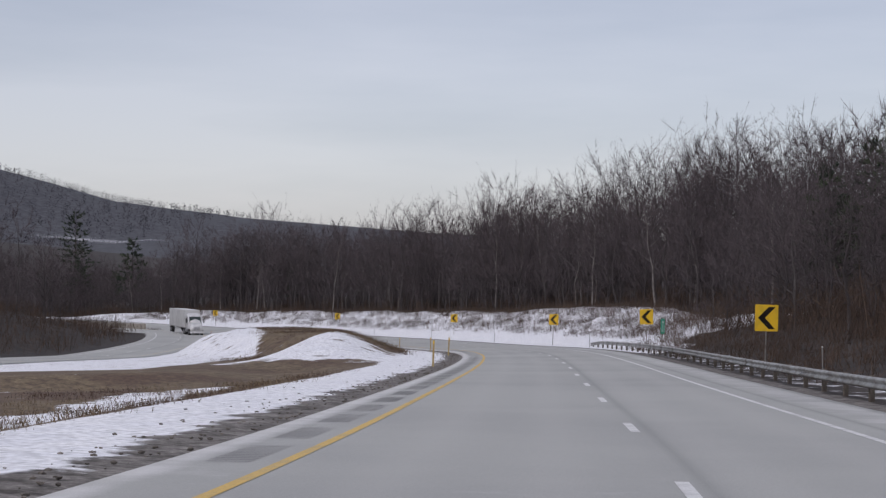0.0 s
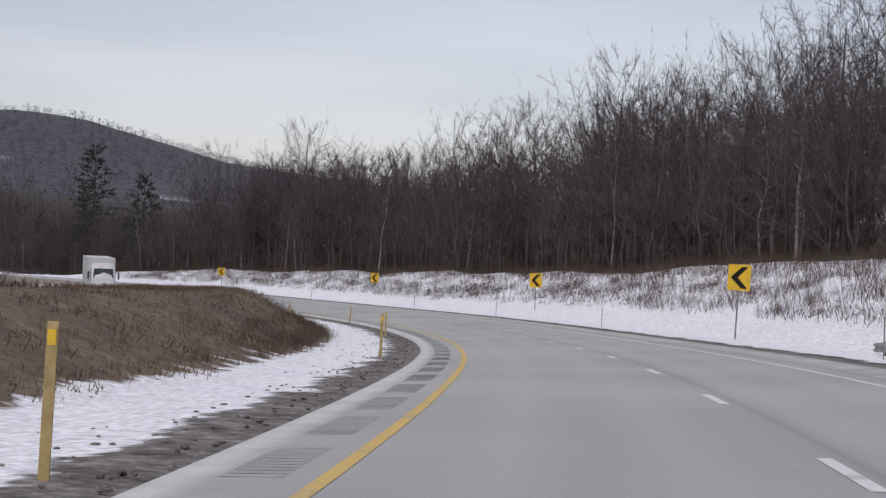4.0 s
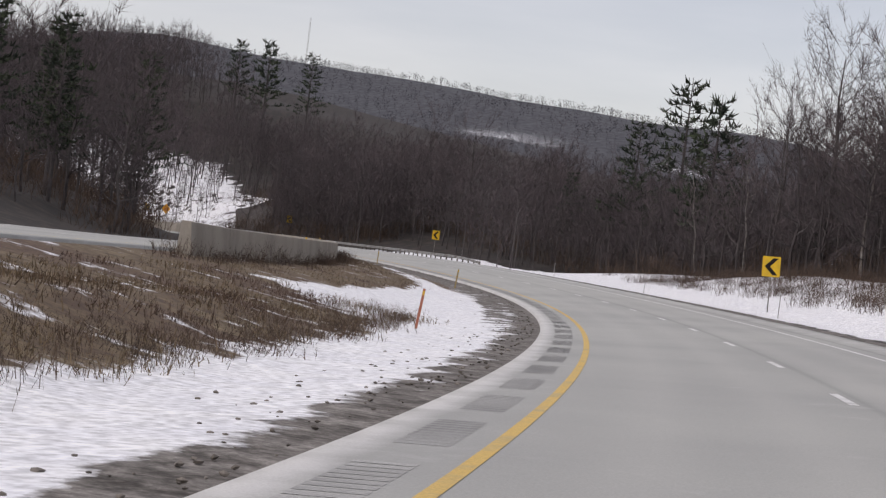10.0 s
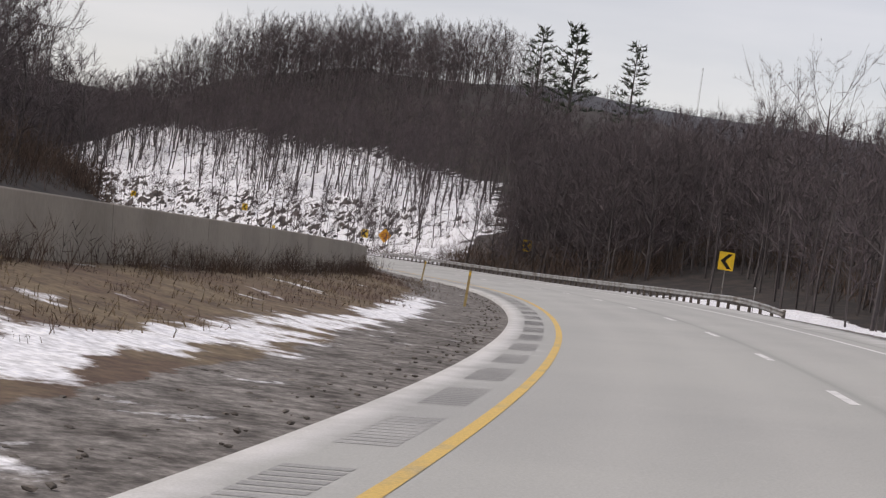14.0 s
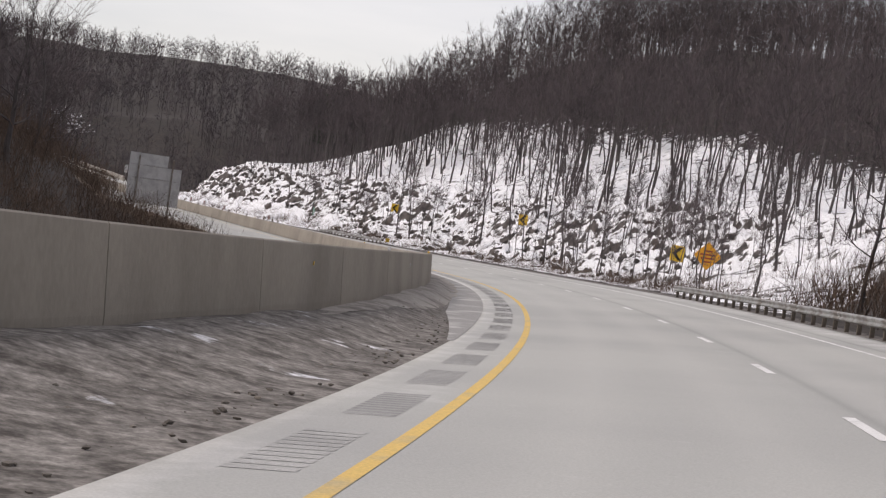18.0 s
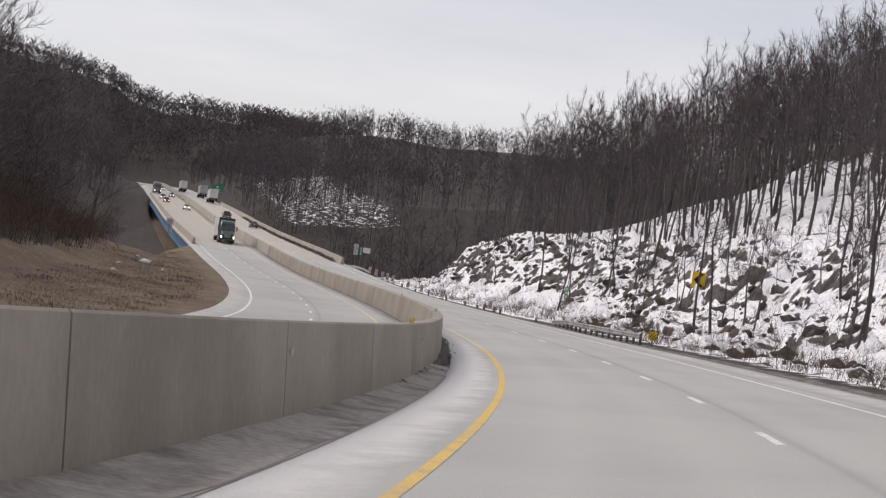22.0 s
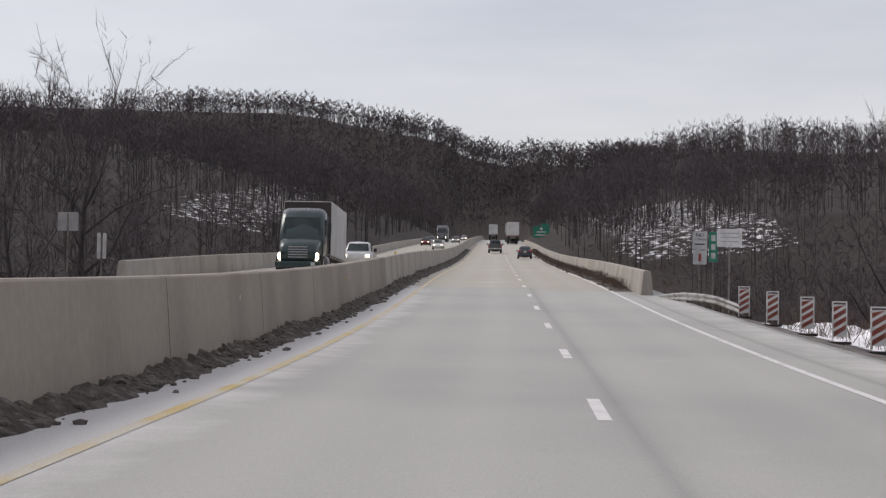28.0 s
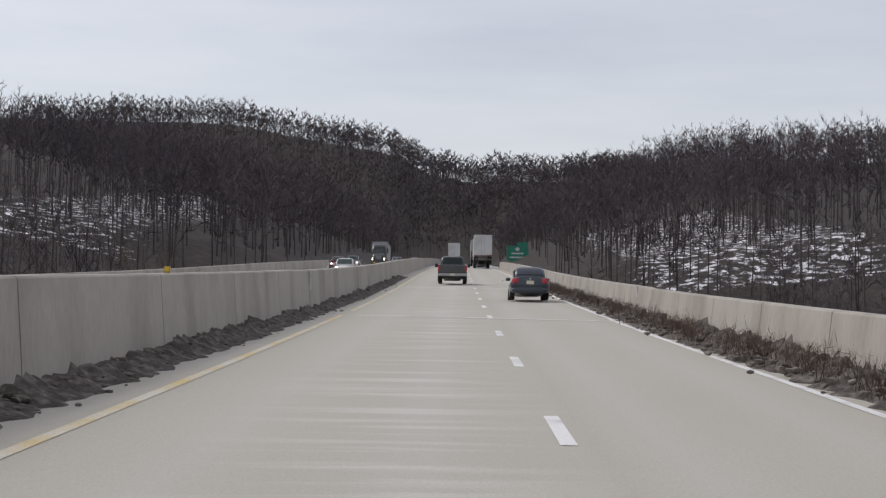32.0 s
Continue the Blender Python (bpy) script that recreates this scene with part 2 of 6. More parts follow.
VALLEY_TWIGS = material("dark_valley_twigs", (0.094, 0.077, 0.082), 0.95, spots=(0.070, 0.060, 0.066), spot_scale=0.03, grain=0.0, per_island=0.4)
# bare wood with the blue-grey of aerial haze painted into its colour
HAZED_FARWOOD = material("hazed_far_woods", (0.062, 0.060, 0.070), 1.0, spots=(0.045, 0.044, 0.052), spot_scale=0.03, grain=0.25, grain_scale=0.4, per_island=0.3)

# ---- the line of the road ----
STEP = 1.0
S_MIN, S_MAX = -160.0, 2400.0
ARC = np.arange(S_MIN, S_MAX + STEP, STEP)
knots = np.arange(len(BEND)) * 20.0
wide = np.arange(len(CROSSFALL)) * 40.0
END = 960.0
bend = np.where(ARC > END, 0.0, np.interp(ARC, knots, BEND)) / 1000.0
grade = np.interp(ARC, knots, GRADE) / 100.0
grade = np.where(ARC > END, np.interp(ARC, [960, 1060, 1150, 1400, 1600], [GRADE[-1] / 100, 0.060, 0.056, 0.052, 0.02]), grade)
cross = np.radians(np.interp(ARC, wide, CROSSFALL)) * (ARC <= 1000)
drift = np.where(ARC > END, np.interp(END, wide, DRIFT), np.interp(ARC, wide, DRIFT))
zero = int(round(-S_MIN / STEP))


def summed(v):
    c = np.concatenate([[0], np.cumsum(0.5 * (v[1:] + v[:-1]) * STEP)])
    return c - c[zero]


TURN = summed(bend)
LX, LY, LZ = summed(-np.sin(TURN)), summed(np.cos(TURN)), summed(grade) - EYE


def spot(s, u, h=0.0):
    """World places for distances s along the road, u to the right of the lane line and h above the road's plane there."""
    s, u, h = np.broadcast_arrays(np.asarray(s, float), np.asarray(u, float), np.asarray(h, float))
    at = lambda v: np.interp(s, ARC, v)
    lat, th = u + LANE + at(drift), at(TURN)
    tilt = np.clip(lat, -9.0, 10.0) * np.tan(at(cross))
    return np.stack([at(LX) + lat * np.cos(th), at(LY) + lat * np.sin(th), at(LZ) + tilt + h], -1)


def heading(s):
    return float(np.interp(s, ARC, TURN))


# offset of the opposite carriageway's middle, of the median wall, and width of the pavement
def opposite(s):
    return np.interp(s, [-160, 150, 200, 250, 300, 370, 400, 430, 520, 545, 576, 605, 650, 690, 735], [-50, -47, -42, -33, -26, -25.5, -24.4, -22.5, -17.7, -16.2, -15, -14.3, -13.4, -12.8, -12.2])


def opposite_height(s):
    return np.interp(s, [150, 200, 250, 300, 370, 400, 430, 520, 570, 650, 700], [-1, -.8, .6, 1.6, 1.5, 1.3, 1.1, .7, .45, .1, 0])


def wall_line(s):
    return np.interp(s, [362, 400, 430, 520, 545, 576, 605, 650, 690, 735, 770, 1760], [-20, -18.4, -16.5, -11.7, -10.2, -9.0, -8.4, -7.5, -6.9, -6.3, -6.15, -6.15])


def wall_base(s):
    return np.interp(s, [336, 362, 400, 430, 520, 545, 576, 605, 650, 690], [1.4, 1.2, 1.1, 1.0, .65, .5, .42, .3, .1, 0])


WALL_FROM, DECK_FROM, DECK_TO = 353.7, 899.0, 1190.0

# ---- the lie of the land: heights above the road, by distance out from the pavement's edge ----
OUT = np.array([0, 3, 6, 10, 16, 24, 40, 70, 120, 250, 600, 1500, 3200.0])
right_s, right_h, left_s, left_h = [], [], [], []


def right_land(s, *h):
    right_s.append(s), right_h.append(h)


def left_land(s, *h):
    left_s.append(s), left_h.append(h)


right_land(-160, 0, 0, .6, 1.6, 3, 4.5, 7, 10, 12, 12, 12, 15, 20)
right_land(120, 0, -.1, .6, 1.8, 3.2, 4.5, 6, 8, 10, 12, 12, 15, 20)
right_land(175, 0, 0, .8, 2.0, 3.4, 4.2, 5.0, 6, 7, 8, 10, 15, 20)
right_land(225, 0, 0, 1.0, 2.7, 5.0, 5.6, 6.2, 7, 8, 9, 10, 15, 20)
right_land(280, 0, 0, .8, 2.2, 4.2, 4.8, 5.2, 6, 6, 8, 10, 15, 20)
right_land(370, 0, 0, .7, 1.9, 3.7, 4.2, 4.5, 5, 5, 7, 10, 15, 20)
right_land(440, 0, -.1, .4, 1.2, 2.4, 2.8, 3, 3.5, 4, 5, 8, 15, 20)
right_land(500, 0, -.2, -.4, -.5, -.4, 0, 1, 2, 3, 5, 8, 15, 20)
right_land(570, 0, .1, .6, 2, 4, 6, 8, 9, 9, 10, 14, 20, 30)
right_land(640, 0, .1, .4, 1.7, 5, 8, 12, 16, 16, 14, 14, 20, 30)
right_land(700, 0, .1, .4, 1.8, 6, 9.4, 13.5, 22, 22, 15, 15, 20, 30)
right_land(740, 0, .1, .4, 1.8, 6.4, 9.8, 16.5, 33, 36, 26, 20, 20, 30)
right_land(800, 0, .1, .4, 1.8, 6.4, 10, 18, 39, 48, 38, 28, 20, 30)
right_land(845, 0, -.2, .0, 2.0, 6.8, 9.9, 17, 38, 49, 50, 36, 20, 30)
right_land(884, 0, -.6, -.8, 0, 5.5, 8.6, 10, 14, 22, 38, 30, 20, 30)
right_land(902, -1, -2.5, -5, -7, -6, -2, -2, -3, 2, 12, 20, 20, 30)
right_land(940, -4, -7, -10, -13, -16, -19, -20, -18, -10, 8, 20, 20, 30)
right_land(1120, -6, -9, -12, -15, -17, -18, -17, -12, 0, 15, 20, 20, 30)
right_land(1220, 0, -1, -2, -2, 0, 2, 4, 8, 13, 22, 25, 20, 30)
right_land(1350, 0, 0, 1, 3, 5, 7, 10, 14, 21, 30, 26, 20, 30)
right_land(1480, 0, 0, 1, 4, 8, 11, 16, 24, 31, 38, 32, 20, 30)
right_land(1620, 0, 0, 1, 4, 8, 12, 20, 42, 47, 50, 36, 20, 30)
right_land(2400, 0, 1, 3, 7, 12, 15, 18, 22, 30, 40, 35, 20, 30)
left_land(-160, 0, -.2, 0, .5, 1, 2, 4, 6, 9, 14, 20, 30, 30)
left_land(300, 0, 0, .5, 1.5, 3, 5, 8, 12, 18, 24, 30, 40, 40)
left_land(450, 0, .2, 1, 2.5, 4, 6, 9, 13, 18, 24, 30, 40, 40)
left_land(620, 0, 0, .5, 2.5, 6, 10, 17, 26, 36, 46, 50, 60, 60)
left_land(720, 0, 0, .2, .8, 3, 7, 15, 26, 38, 50, 60, 60, 60)
left_land(840, 0, 0, .2, .6, 2, 5, 12, 22, 36, 50, 60, 60, 60)
left_land(890, 0, -1, -3, -5, -8, -9, -6, 4, 20, 46, 60, 70, 70)
left_land(960, -6, -9, -12, -14, -16, -17, -16, -10, 5, 36, 58, 65, 65)
left_land(1120, -6, -8, -9, -10, -10, -9, -6, 1, 14, 43, 64, 70, 70)
left_land(1220, 0, -1, -1, 0, 2, 4, 8, 13, 21, 36, 52, 60, 60)
left_land(1400, 0, 0, 1, 3, 6, 10, 15, 22, 32, 45, 53, 60, 60)
left_land(1700, 0, 0, 1, 3, 6, 8, 10, 12, 16, 24, 30, 40, 40)
left_land(2400, 0, 0, 1, 3, 6, 8, 10, 12, 16, 24, 30, 40, 40)
RH, LH = np.array(right_h), np.array(left_h)


def two_way(s, out, stations, table):
    cols = np.stack([np.interp(s, stations, table[:, k]) for k in range(table.shape[1])], -1)
    k = np.clip(np.searchsorted(OUT, out) - 1, 0, len(OUT) - 2)
    f = np.clip((out - OUT[k]) / (OUT[k + 1] - OUT[k]), 0, 1)
    f = f * f * (3 - 2 * f) * 0.4 + f * 0.6
    take = lambda j: np.take_along_axis(cols, j[:, None], 1)[:, 0]
    return take(k) * (1 - f) + take(k + 1) * f


def waves(s, u, size):
    return (np.sin(s / size + 1.3 * np.sin(u / size * 0.8)) * np.cos(u / size * 1.1 + np.sin(s / size * 0.6))
            + 0.5 * np.sin(s / size * 2.3 + 2.0) * np.sin(u / size * 2.7 + 1.0))


RIGHT_EDGE, LEFT_EDGE = 6.0, -6.05


def right_edge(s):
    return np.interp(s, [880, 899], [RIGHT_EDGE, 5.2])


def mound(s):
    """Height of the grassy hump between the carriageways."""
    return np.interp(s, [-160, 20, 70, 100, 112, 124, 150, 180, 205, 240, 290, 320, 345, 390], [-.9, -.9, -.7, -.4, .9, 2.0, 2.1, 2.3, 2.7, 2.7, 2.1, 1.5, .7, .3])


def land(s, u):
    """Height of the ground above the road's plane."""
    s, u = np.broadcast_arrays(np.asarray(s, float), np.asarray(u, float))
    shape = s.shape
    s, u = s.ravel(), u.ravel()
    z = -0.12 + opposite_height(s) * np.clip((LEFT_EDGE - 6 - u) / 4, 0, 1)
    on_deck = (s > DECK_FROM - 4) & (s < DECK_TO)
    z = np.where(on_deck & (u > -19) & (u < 6), -6.0 * np.clip((s - DECK_FROM + 4) / 12, 0, 1) * np.clip((DECK_TO - s) / 12, 0, 1) - 0.3, z)
    out = u - right_edge(s)
    r = out > 0
    z[r] = two_way(s[r], out[r], right_s, RH) + 0.25 * waves(s[r], u[r], 7.0) * np.clip((out[r] - 3) / 8, 0, 1) + 2.0 * waves(s[r], u[r], 40.0) * np.clip((out[r] - 30) / 100, 0, 1) - 0.04
    rough = np.clip((s[r] - 620) / 40, 0, 1) * np.clip((892 - s[r]) / 12, 0, 1) * np.clip((out[r] - 2.5) / 3, 0, 1) * np.clip((26 - out[r]) / 8, 0, 1)
    z[r] += rough * (0.5 * waves(s[r], u[r] * 1.6, 1.7) + 0.55 * waves(s[r] + 9, u[r] * 1.5, 3.7))
    o = opposite(s)
    out = (o - 5.6) - u
    lf = out > 0
    z[lf] = opposite_height(s[lf]) * np.clip(1 - out[lf] / 30, 0, 1) + two_way(s[lf], out[lf], left_s, LH) + 0.25 * waves(s[lf], u[lf], 8.0) * np.clip((out[lf] - 3) / 8, 0, 1) + 2.0 * waves(s[lf], u[lf], 45.0) * np.clip((out[lf] - 30) / 100, 0, 1) - 0.04
    inner, far = LEFT_EDGE - 0.0, o + 5.2
    md = (u < inner) & (u > far) & (s < 700)
    up = np.clip((inner - u - 3.4) / 7.0, 0, 1)
    edge = far + (np.maximum(far, -23.0) - far) * np.interp(s, [70, 85, 150, 200], [0, 1, 1, 0])
    down = np.clip((u - edge - 1.0) / 6.5, 0, 1)
    hump = up * up * (3 - 2 * up) * down * down * (3 - 2 * down)
    ramp = opposite_height(s) * np.clip((inner - 4 - u) / np.maximum(inner - 4 - far, 1), 0, 1)
    z[md] = (np.minimum(ramp, 0) - 0.06 + np.maximum(mound(s) * hump, 0) + np.minimum(mound(s), 0) * hump + 0.10 * waves(s, u, 3.5) * hump)[md]
    z[md] = np.maximum(z, np.where(ramp > 0, ramp - 0.06, -9))[md]
    g = np.clip((LEFT_EDGE - 0.8 - u) / np.maximum(LEFT_EDGE - 0.8 - wall_line(s) - 0.6, 0.3), 0, 1)
    rise = np.where(u > wall_line(s) - 0.3, wall_base(s) * g * g * (3 - 2 * g), opposite_height(s)) - 0.05 + 0.05 * waves(s, u, 2.0) * np.clip(g * 2, 0, 1)
    blend = np.clip((s - 345) / 40, 0, 1)
    z[md] = (z * (1 - blend) + rise * blend)[md]
    # a hill closes the valley straight ahead, and a long ridge stands far off beyond the outer side
    f = np.clip((s - 1620) / 340, 0, 1)
    z += (f * f * (3 - 2 * f)) * np.interp(u, [-600, -300, -131, -33, 8, 52, 110], [70, 72, 78, 70, 62, 40, 10])
    x, y, _ = np.moveaxis(spot(s, u), -1, 0)
    far = np.clip((u - 350) / 500, 0, 1)
    crest = np.interp(x, [-1900, -1610, -1460, -1270, -1056, -917, -821, -757, -630, -477, -200, 200], [234, 207, 197, 174, 160, 153, 141, 124, 90, 72, 52, 35])
    z += far * np.maximum(crest * (1 + 0.02 * waves(s, u, 90.0)) - np.interp(s, ARC, LZ) - z, 0) * np.exp(-((y - 2230) / 480) ** 2)
    return z.reshape(shape)


def grid_mesh(name, s, u, h, mat, layers=()):
    """A sheet over the distances s and offsets u, at heights h above the road's plane (all 2D)."""
    p = spot(s, u, h).reshape(-1, 3)
    a, b = s.shape
    i = np.arange(a * b).reshape(a, b)
    quads = np.stack([i[:-1, :-1], i[:-1, 1:], i[1:, 1:], i[1:, :-1]], -1).reshape(-1, 4)
    return mesh_from(name, p, quads, mat, layers)


def mesh_from(name, p, faces, mat, layers=(), smooth=True):
    me = bpy.data.meshes.new(name)
    faces = np.asarray(faces, np.int32)
    n, k = faces.shape
    me.vertices.add(len(p))
    me.vertices.foreach_set("co", np.asarray(p, np.float32).ravel())
    me.loops.add(n * k)
    me.loops.foreach_set("vertex_index", faces.ravel())
    me.polygons.add(n)
    me.polygons.foreach_set("loop_start", np.arange(0, n * k, k, dtype=np.int32))
    me.polygons.foreach_set("use_smooth", np.full(n, smooth))
    me.update(calc_edges=True)
    for key, values in layers:
        me.attributes.new(key, "FLOAT", "POINT").data.foreach_set("value", np.asarray(values, np.float32).ravel())
    me.materials.append(mat)
    return me


# ---- ground: one sheet to the horizon ----
s_line = np.concatenate([np.arange(-160, 900, 2.0), np.arange(900, 1300, 5.0), np.arange(1300, 2401, 20.0)])
u_line = np.concatenate([[-1500, -900, -600, -420], -np.arange(300, 90, -15.0), -np.arange(90, 50, -4.0), -np.arange(50, 6.5, -1.1), [-6.05, -5.0, 0.0, 5.0, 6.02],
                         np.arange(6.8, 34, 0.9), np.arange(34, 70, 3.0), np.arange(70, 200, 12.0), [200, 240, 290, 350, 420, 500, 600, 700, 800], np.arange(900, 2500, 80.0), [2600, 2900, 3200]])
gs, gu = np.meshgrid(s_line, u_line, indexing="ij")
gu = np.where((gu < -300) & (gs < 900), -300 + (gu + 300) * 0.02, gu)
gh = land(gs, gu)
out_r, out_l = gu - right_edge(gs), (opposite(gs) - 5.6) - gu
medf = (gu < LEFT_EDGE) & (out_l < 0)
med = np.clip((LEFT_EDGE - gu), 0, 50)
bandr = lambda x, a, b, e: np.clip((x - a) / e, 0, 1) * np.clip((b - x) / e, 0, 1)
steep = ((gs > 599) & (gs < 893)).astype(float)
snow = np.zeros_like(gs)
snow = np.where(out_r > 0, np.where(steep > 0, np.where(out_r < 21, 0.58, 0.66) * np.clip((out_r - .5) / 2, 0, 1) - 0.75 * np.clip((out_r - 46) / 8, 0, 1), bandr(out_r, 0.6, np.interp(gs, [-160, 100, 160, 420, 480, 530, 560], [5, 5, 8, 7, 16, 10, .5]), 1.2) * 0.9 * np.interp(gs, [520, 555], [1, 0]) + 0.82 * bandr(out_r, 5, 19, 2) * bandr(gs, 138, 505, 8) + 0.12 * np.clip((out_r - 12) / 3, 0, 1)), snow)
snow = np.where((out_r > 0) & (gs < 130), snow * 0.45, snow)
snow = np.minimum(snow, 0.92)
snow = np.where((out_r > 0) & (gs > 896), np.where((gs > 1190) & (gs < 1395), 0.37 * bandr(out_r, 15, 66, 9), 0.0) + 0.04, snow)
snow = np.where((out_r > 60) & (gs < 560), 0.22, snow)
snow = np.where(out_r > 300, -0.1, snow)
gx, gy, _ = np.moveaxis(spot(gs, gu), -1, 0)
snow = np.where(out_r > 500, snow + 0.62 * np.exp(-((gx + 1000) / 100) ** 4 - ((gy - 1850) / 55) ** 4) + 0.55 * np.exp(-((gx + 790) / 55) ** 4 - ((gy - 1800) / 40) ** 4) + 0.58 * np.exp(-((gx + 500) / 100) ** 4 - ((gy - 1700) / 55) ** 4), snow)
mound_side = np.interp(gs, [0, 80, 160, 335, 342, 352, 362, 385, 400, 423, 445, 475, 500], [5.0, 5.0, 4.6, 4.6, 5.2, 10.6, 8.6, 6.3, 5.7, 5.0, 4.4, 3.4, 0.0])
snow_from = np.interp(gs, [330, 350, 395, 416, 440, 475], [1.5, 1.9, 2.9, 3.4, 3.0, 2.5])
snow = np.where(medf, bandr(med, snow_from, mound_side, 0.8) * 0.95 + bandr(med, 0.3, snow_from + 0.5, 0.4) * np.interp(gs, [0, 360, 400, 480], [0.14, 0.12, 0.04, 0.0]) + np.interp(gs, [0, 260, 285, 340, 380], [0.2, 0.16, 0.32, 0.32, 0.25]), snow)
snow = np.where(medf & (gs > 500), 0.1, snow)
snow = np.where(medf & (gs > 103) & (gs < 142) & (gu > -22.0) & (med > 4.5), np.interp(gs, [103, 110, 128, 142], [.15, .76, .68, .15]) - 0.35 * np.clip((gu + 14) / 3, 0, 1) * np.clip((gs - 112) / 12, 0, 1), snow)
snow = np.where(medf & (gs > 26) & (gs < 78), np.maximum(snow, 0.75 * bandr(gu, -19.5, -14.5, 1.5)), snow)
snow = np.where(medf & (gs > 95) & (gs < 330) & (gu < -24), 0.7, snow)
snow = np.where(out_l > 0, 0.06 + 0.34 * bandr(out_l, 26, 62, 8) * ((gs > 1182) & (gs < 1395)), snow)
grass = np.where(medf, np.clip((med - 1.6) / 0.8, 0, 1) * 1.0, np.where((out_l > 0) & (out_l < 14) & (gs > 650) & (gs < 905), 0.9, -0.5))
gravel = np.where((gu < -4) & (out_l < 0), bandr(med, -1, np.interp(gs, [0, 330, 380, 430, 500, 600], [2.4, 2.6, 3.0, 3.2, 5.0, 6.5]), 0.8), bandr(out_r, -1, 1.2, 0.6))
snow = np.where((gs > 785) & (gs < 897) & (out_r > 0) & (out_r < 9.5), 0.95 * np.clip((out_r - .9) / 1.2, 0, 1) * np.clip((10.5 - out_r) / 2, 0.6, 1), snow)
snow = np.where((steep > 0) & (out_r > np.interp(gs, [598, 606, 612, 630, 655, 690], [1.5, 4, 9, 16, 30, 46])) & (gs < 690), 0.05, snow)
snow = np.where((gu < -6.1) & medf & (gs > 500) & (gs < 700), np.interp(gs, [500, 555, 600], [.2, .25, .2]), snow)
rock = np.where((out_r > 2) & (out_r < 30), steep * 0.62, 0.0)
# ground beyond 600 m takes the painted haze tint
hazed_woodland = np.where(out_r > 600, 1.0, -0.6)
for lay in (grass, gravel):
    lay[gs > 1150] = -0.5
ground_me = grid_mesh("ground", gs, gu, gh, SNOW_GROUND, [("snow", snow), ("grass", grass), ("gravel", gravel), ("rock", rock), ("hazed_woodland", hazed_woodland)])
gx2, gy2 = np.meshgrid(np.linspace(-7000, 6000, 14), np.linspace(-6000, 7000, 14), indexing="ij")
p2 = np.stack([gx2, gy2, np.full(gx2.shape, -52.0)], -1).reshape(-1, 3)
i2 = np.arange(196).reshape(14, 14)
low = mesh_from("low_ground", p2, np.stack([i2[:-1, :-1], i2[1:, :-1], i2[1:, 1:], i2[:-1, 1:]], -1).reshape(-1, 4), SNOW_GROUND)
tagged(new("low_ground", low), "dark wooded low ground reaching to the horizon", "ground", kind="structure")
tagged(new("ground", ground_me), "snowy verge, dry grass median, leaf-littered woods and haze-tinted far ridge ground", "ground", kind="structure")


# ---- roads ----
def road_sheet(name, s, u, center, label):
    a, b = np.meshgrid(s, u, indexing="ij")
    uu = a * 0 + b + (center(a) if center else 0)
    skirt = np.zeros_like(uu)
    skirt[:, 0] = skirt[:, -1] = -0.3
    if center:
        skirt += opposite_height(a)
    salt = np.clip((np.abs(b - 0.0) - 3.6) / 2.0, 0, 1) * 0.35 if center else np.clip((-b - 4.7) / 0.4, 0, 1) * np.interp(a, [0, 400, 598, 690], [.12, .14, .16, 1.0]) + np.clip((-b - 5.55) / 0.25, 0, 1) * np.interp(a, [0, 450, 540, 700], [.6, .55, .1, .2]) + np.clip((-b - 3.7) / 0.8, 0, 1) * np.interp(a, [770, 820, 892, 902], [0, .75, .75, 0]) + np.clip((b - 4.2) / 1.0, 0, 1) * 0.4
    seam = np.exp(-((b - 0.25) / 0.12) ** 2) * 0.8 + np.exp(-((b - 4.5) / 0.08) ** 2) * (0 if center else 0.9)
    deck = np.clip((a + 0.22 * b - DECK_FROM - 0.8) / 1.0, 0, 1) * (a < DECK_TO)
    track = np.zeros_like(b) if center else sum(np.exp(-((b - x) / 0.42) ** 2) for x in (-3.15, -1.35, 0.95, 2.75))
    scrape = np.zeros_like(b) if center else deck * np.exp(-((b + 1.6) / 1.1) ** 2)
    me = grid_mesh(name, a, uu, skirt, ASPHALT, [("salt", salt), ("seam", seam), ("deck", deck), ("track", track), ("scrape", scrape)])
    return tagged(new(name, me), label, "road", kind="structure")


road_s = np.concatenate([np.arange(-160, 1000, 2.0), np.arange(1000, 1601, 8.0)])
across = np.array([-6.06, -6.05, -5.8, -5.5, -5.4, -4.9, -4.6, -4.0, -3.7, -3.4, -3.1, -2.8, -2.5, -2.1, -1.8, -1.5, -1.2, -.9, -.6, -.3, .1, .25, .4, .6, .9, 1.2, 1.5, 1.8, 2.1, 2.4, 2.7, 3.0, 3.3, 3.8, 4.3, 4.42, 4.5, 4.58, 4.7, 5.2, 5.6, 5.99, 6.0])
road_sheet("road", road_s, across, None, "worn grey two-lane carriageway with salt-whitened shoulders")
road_sheet("road_opposite", road_s, np.array([-5.71, -5.7, -4.5, -2, -.1, .25, .4, 2, 4, 5.2, 5.21]), opposite, "pale grey opposite carriageway with two lanes")


def stripe(name, a, b, u, width, mat, label, center=None, gap=1.0, sway=None):
    s = np.arange(a, b + gap * 0.5, gap)
    g, w = np.meshgrid(s, np.array([-width / 2, width / 2]), indexing="ij")
    me = grid_mesh(name, g, w + u + (center(g) if center else 0) + (sway(g) if sway else 0), np.full(g.shape, 0.006) + (opposite_height(g) if center else 0), mat)
    return me


def line_thing(name, me, label):
    return tagged(new(name, me), label, "road marking", kind="structure")


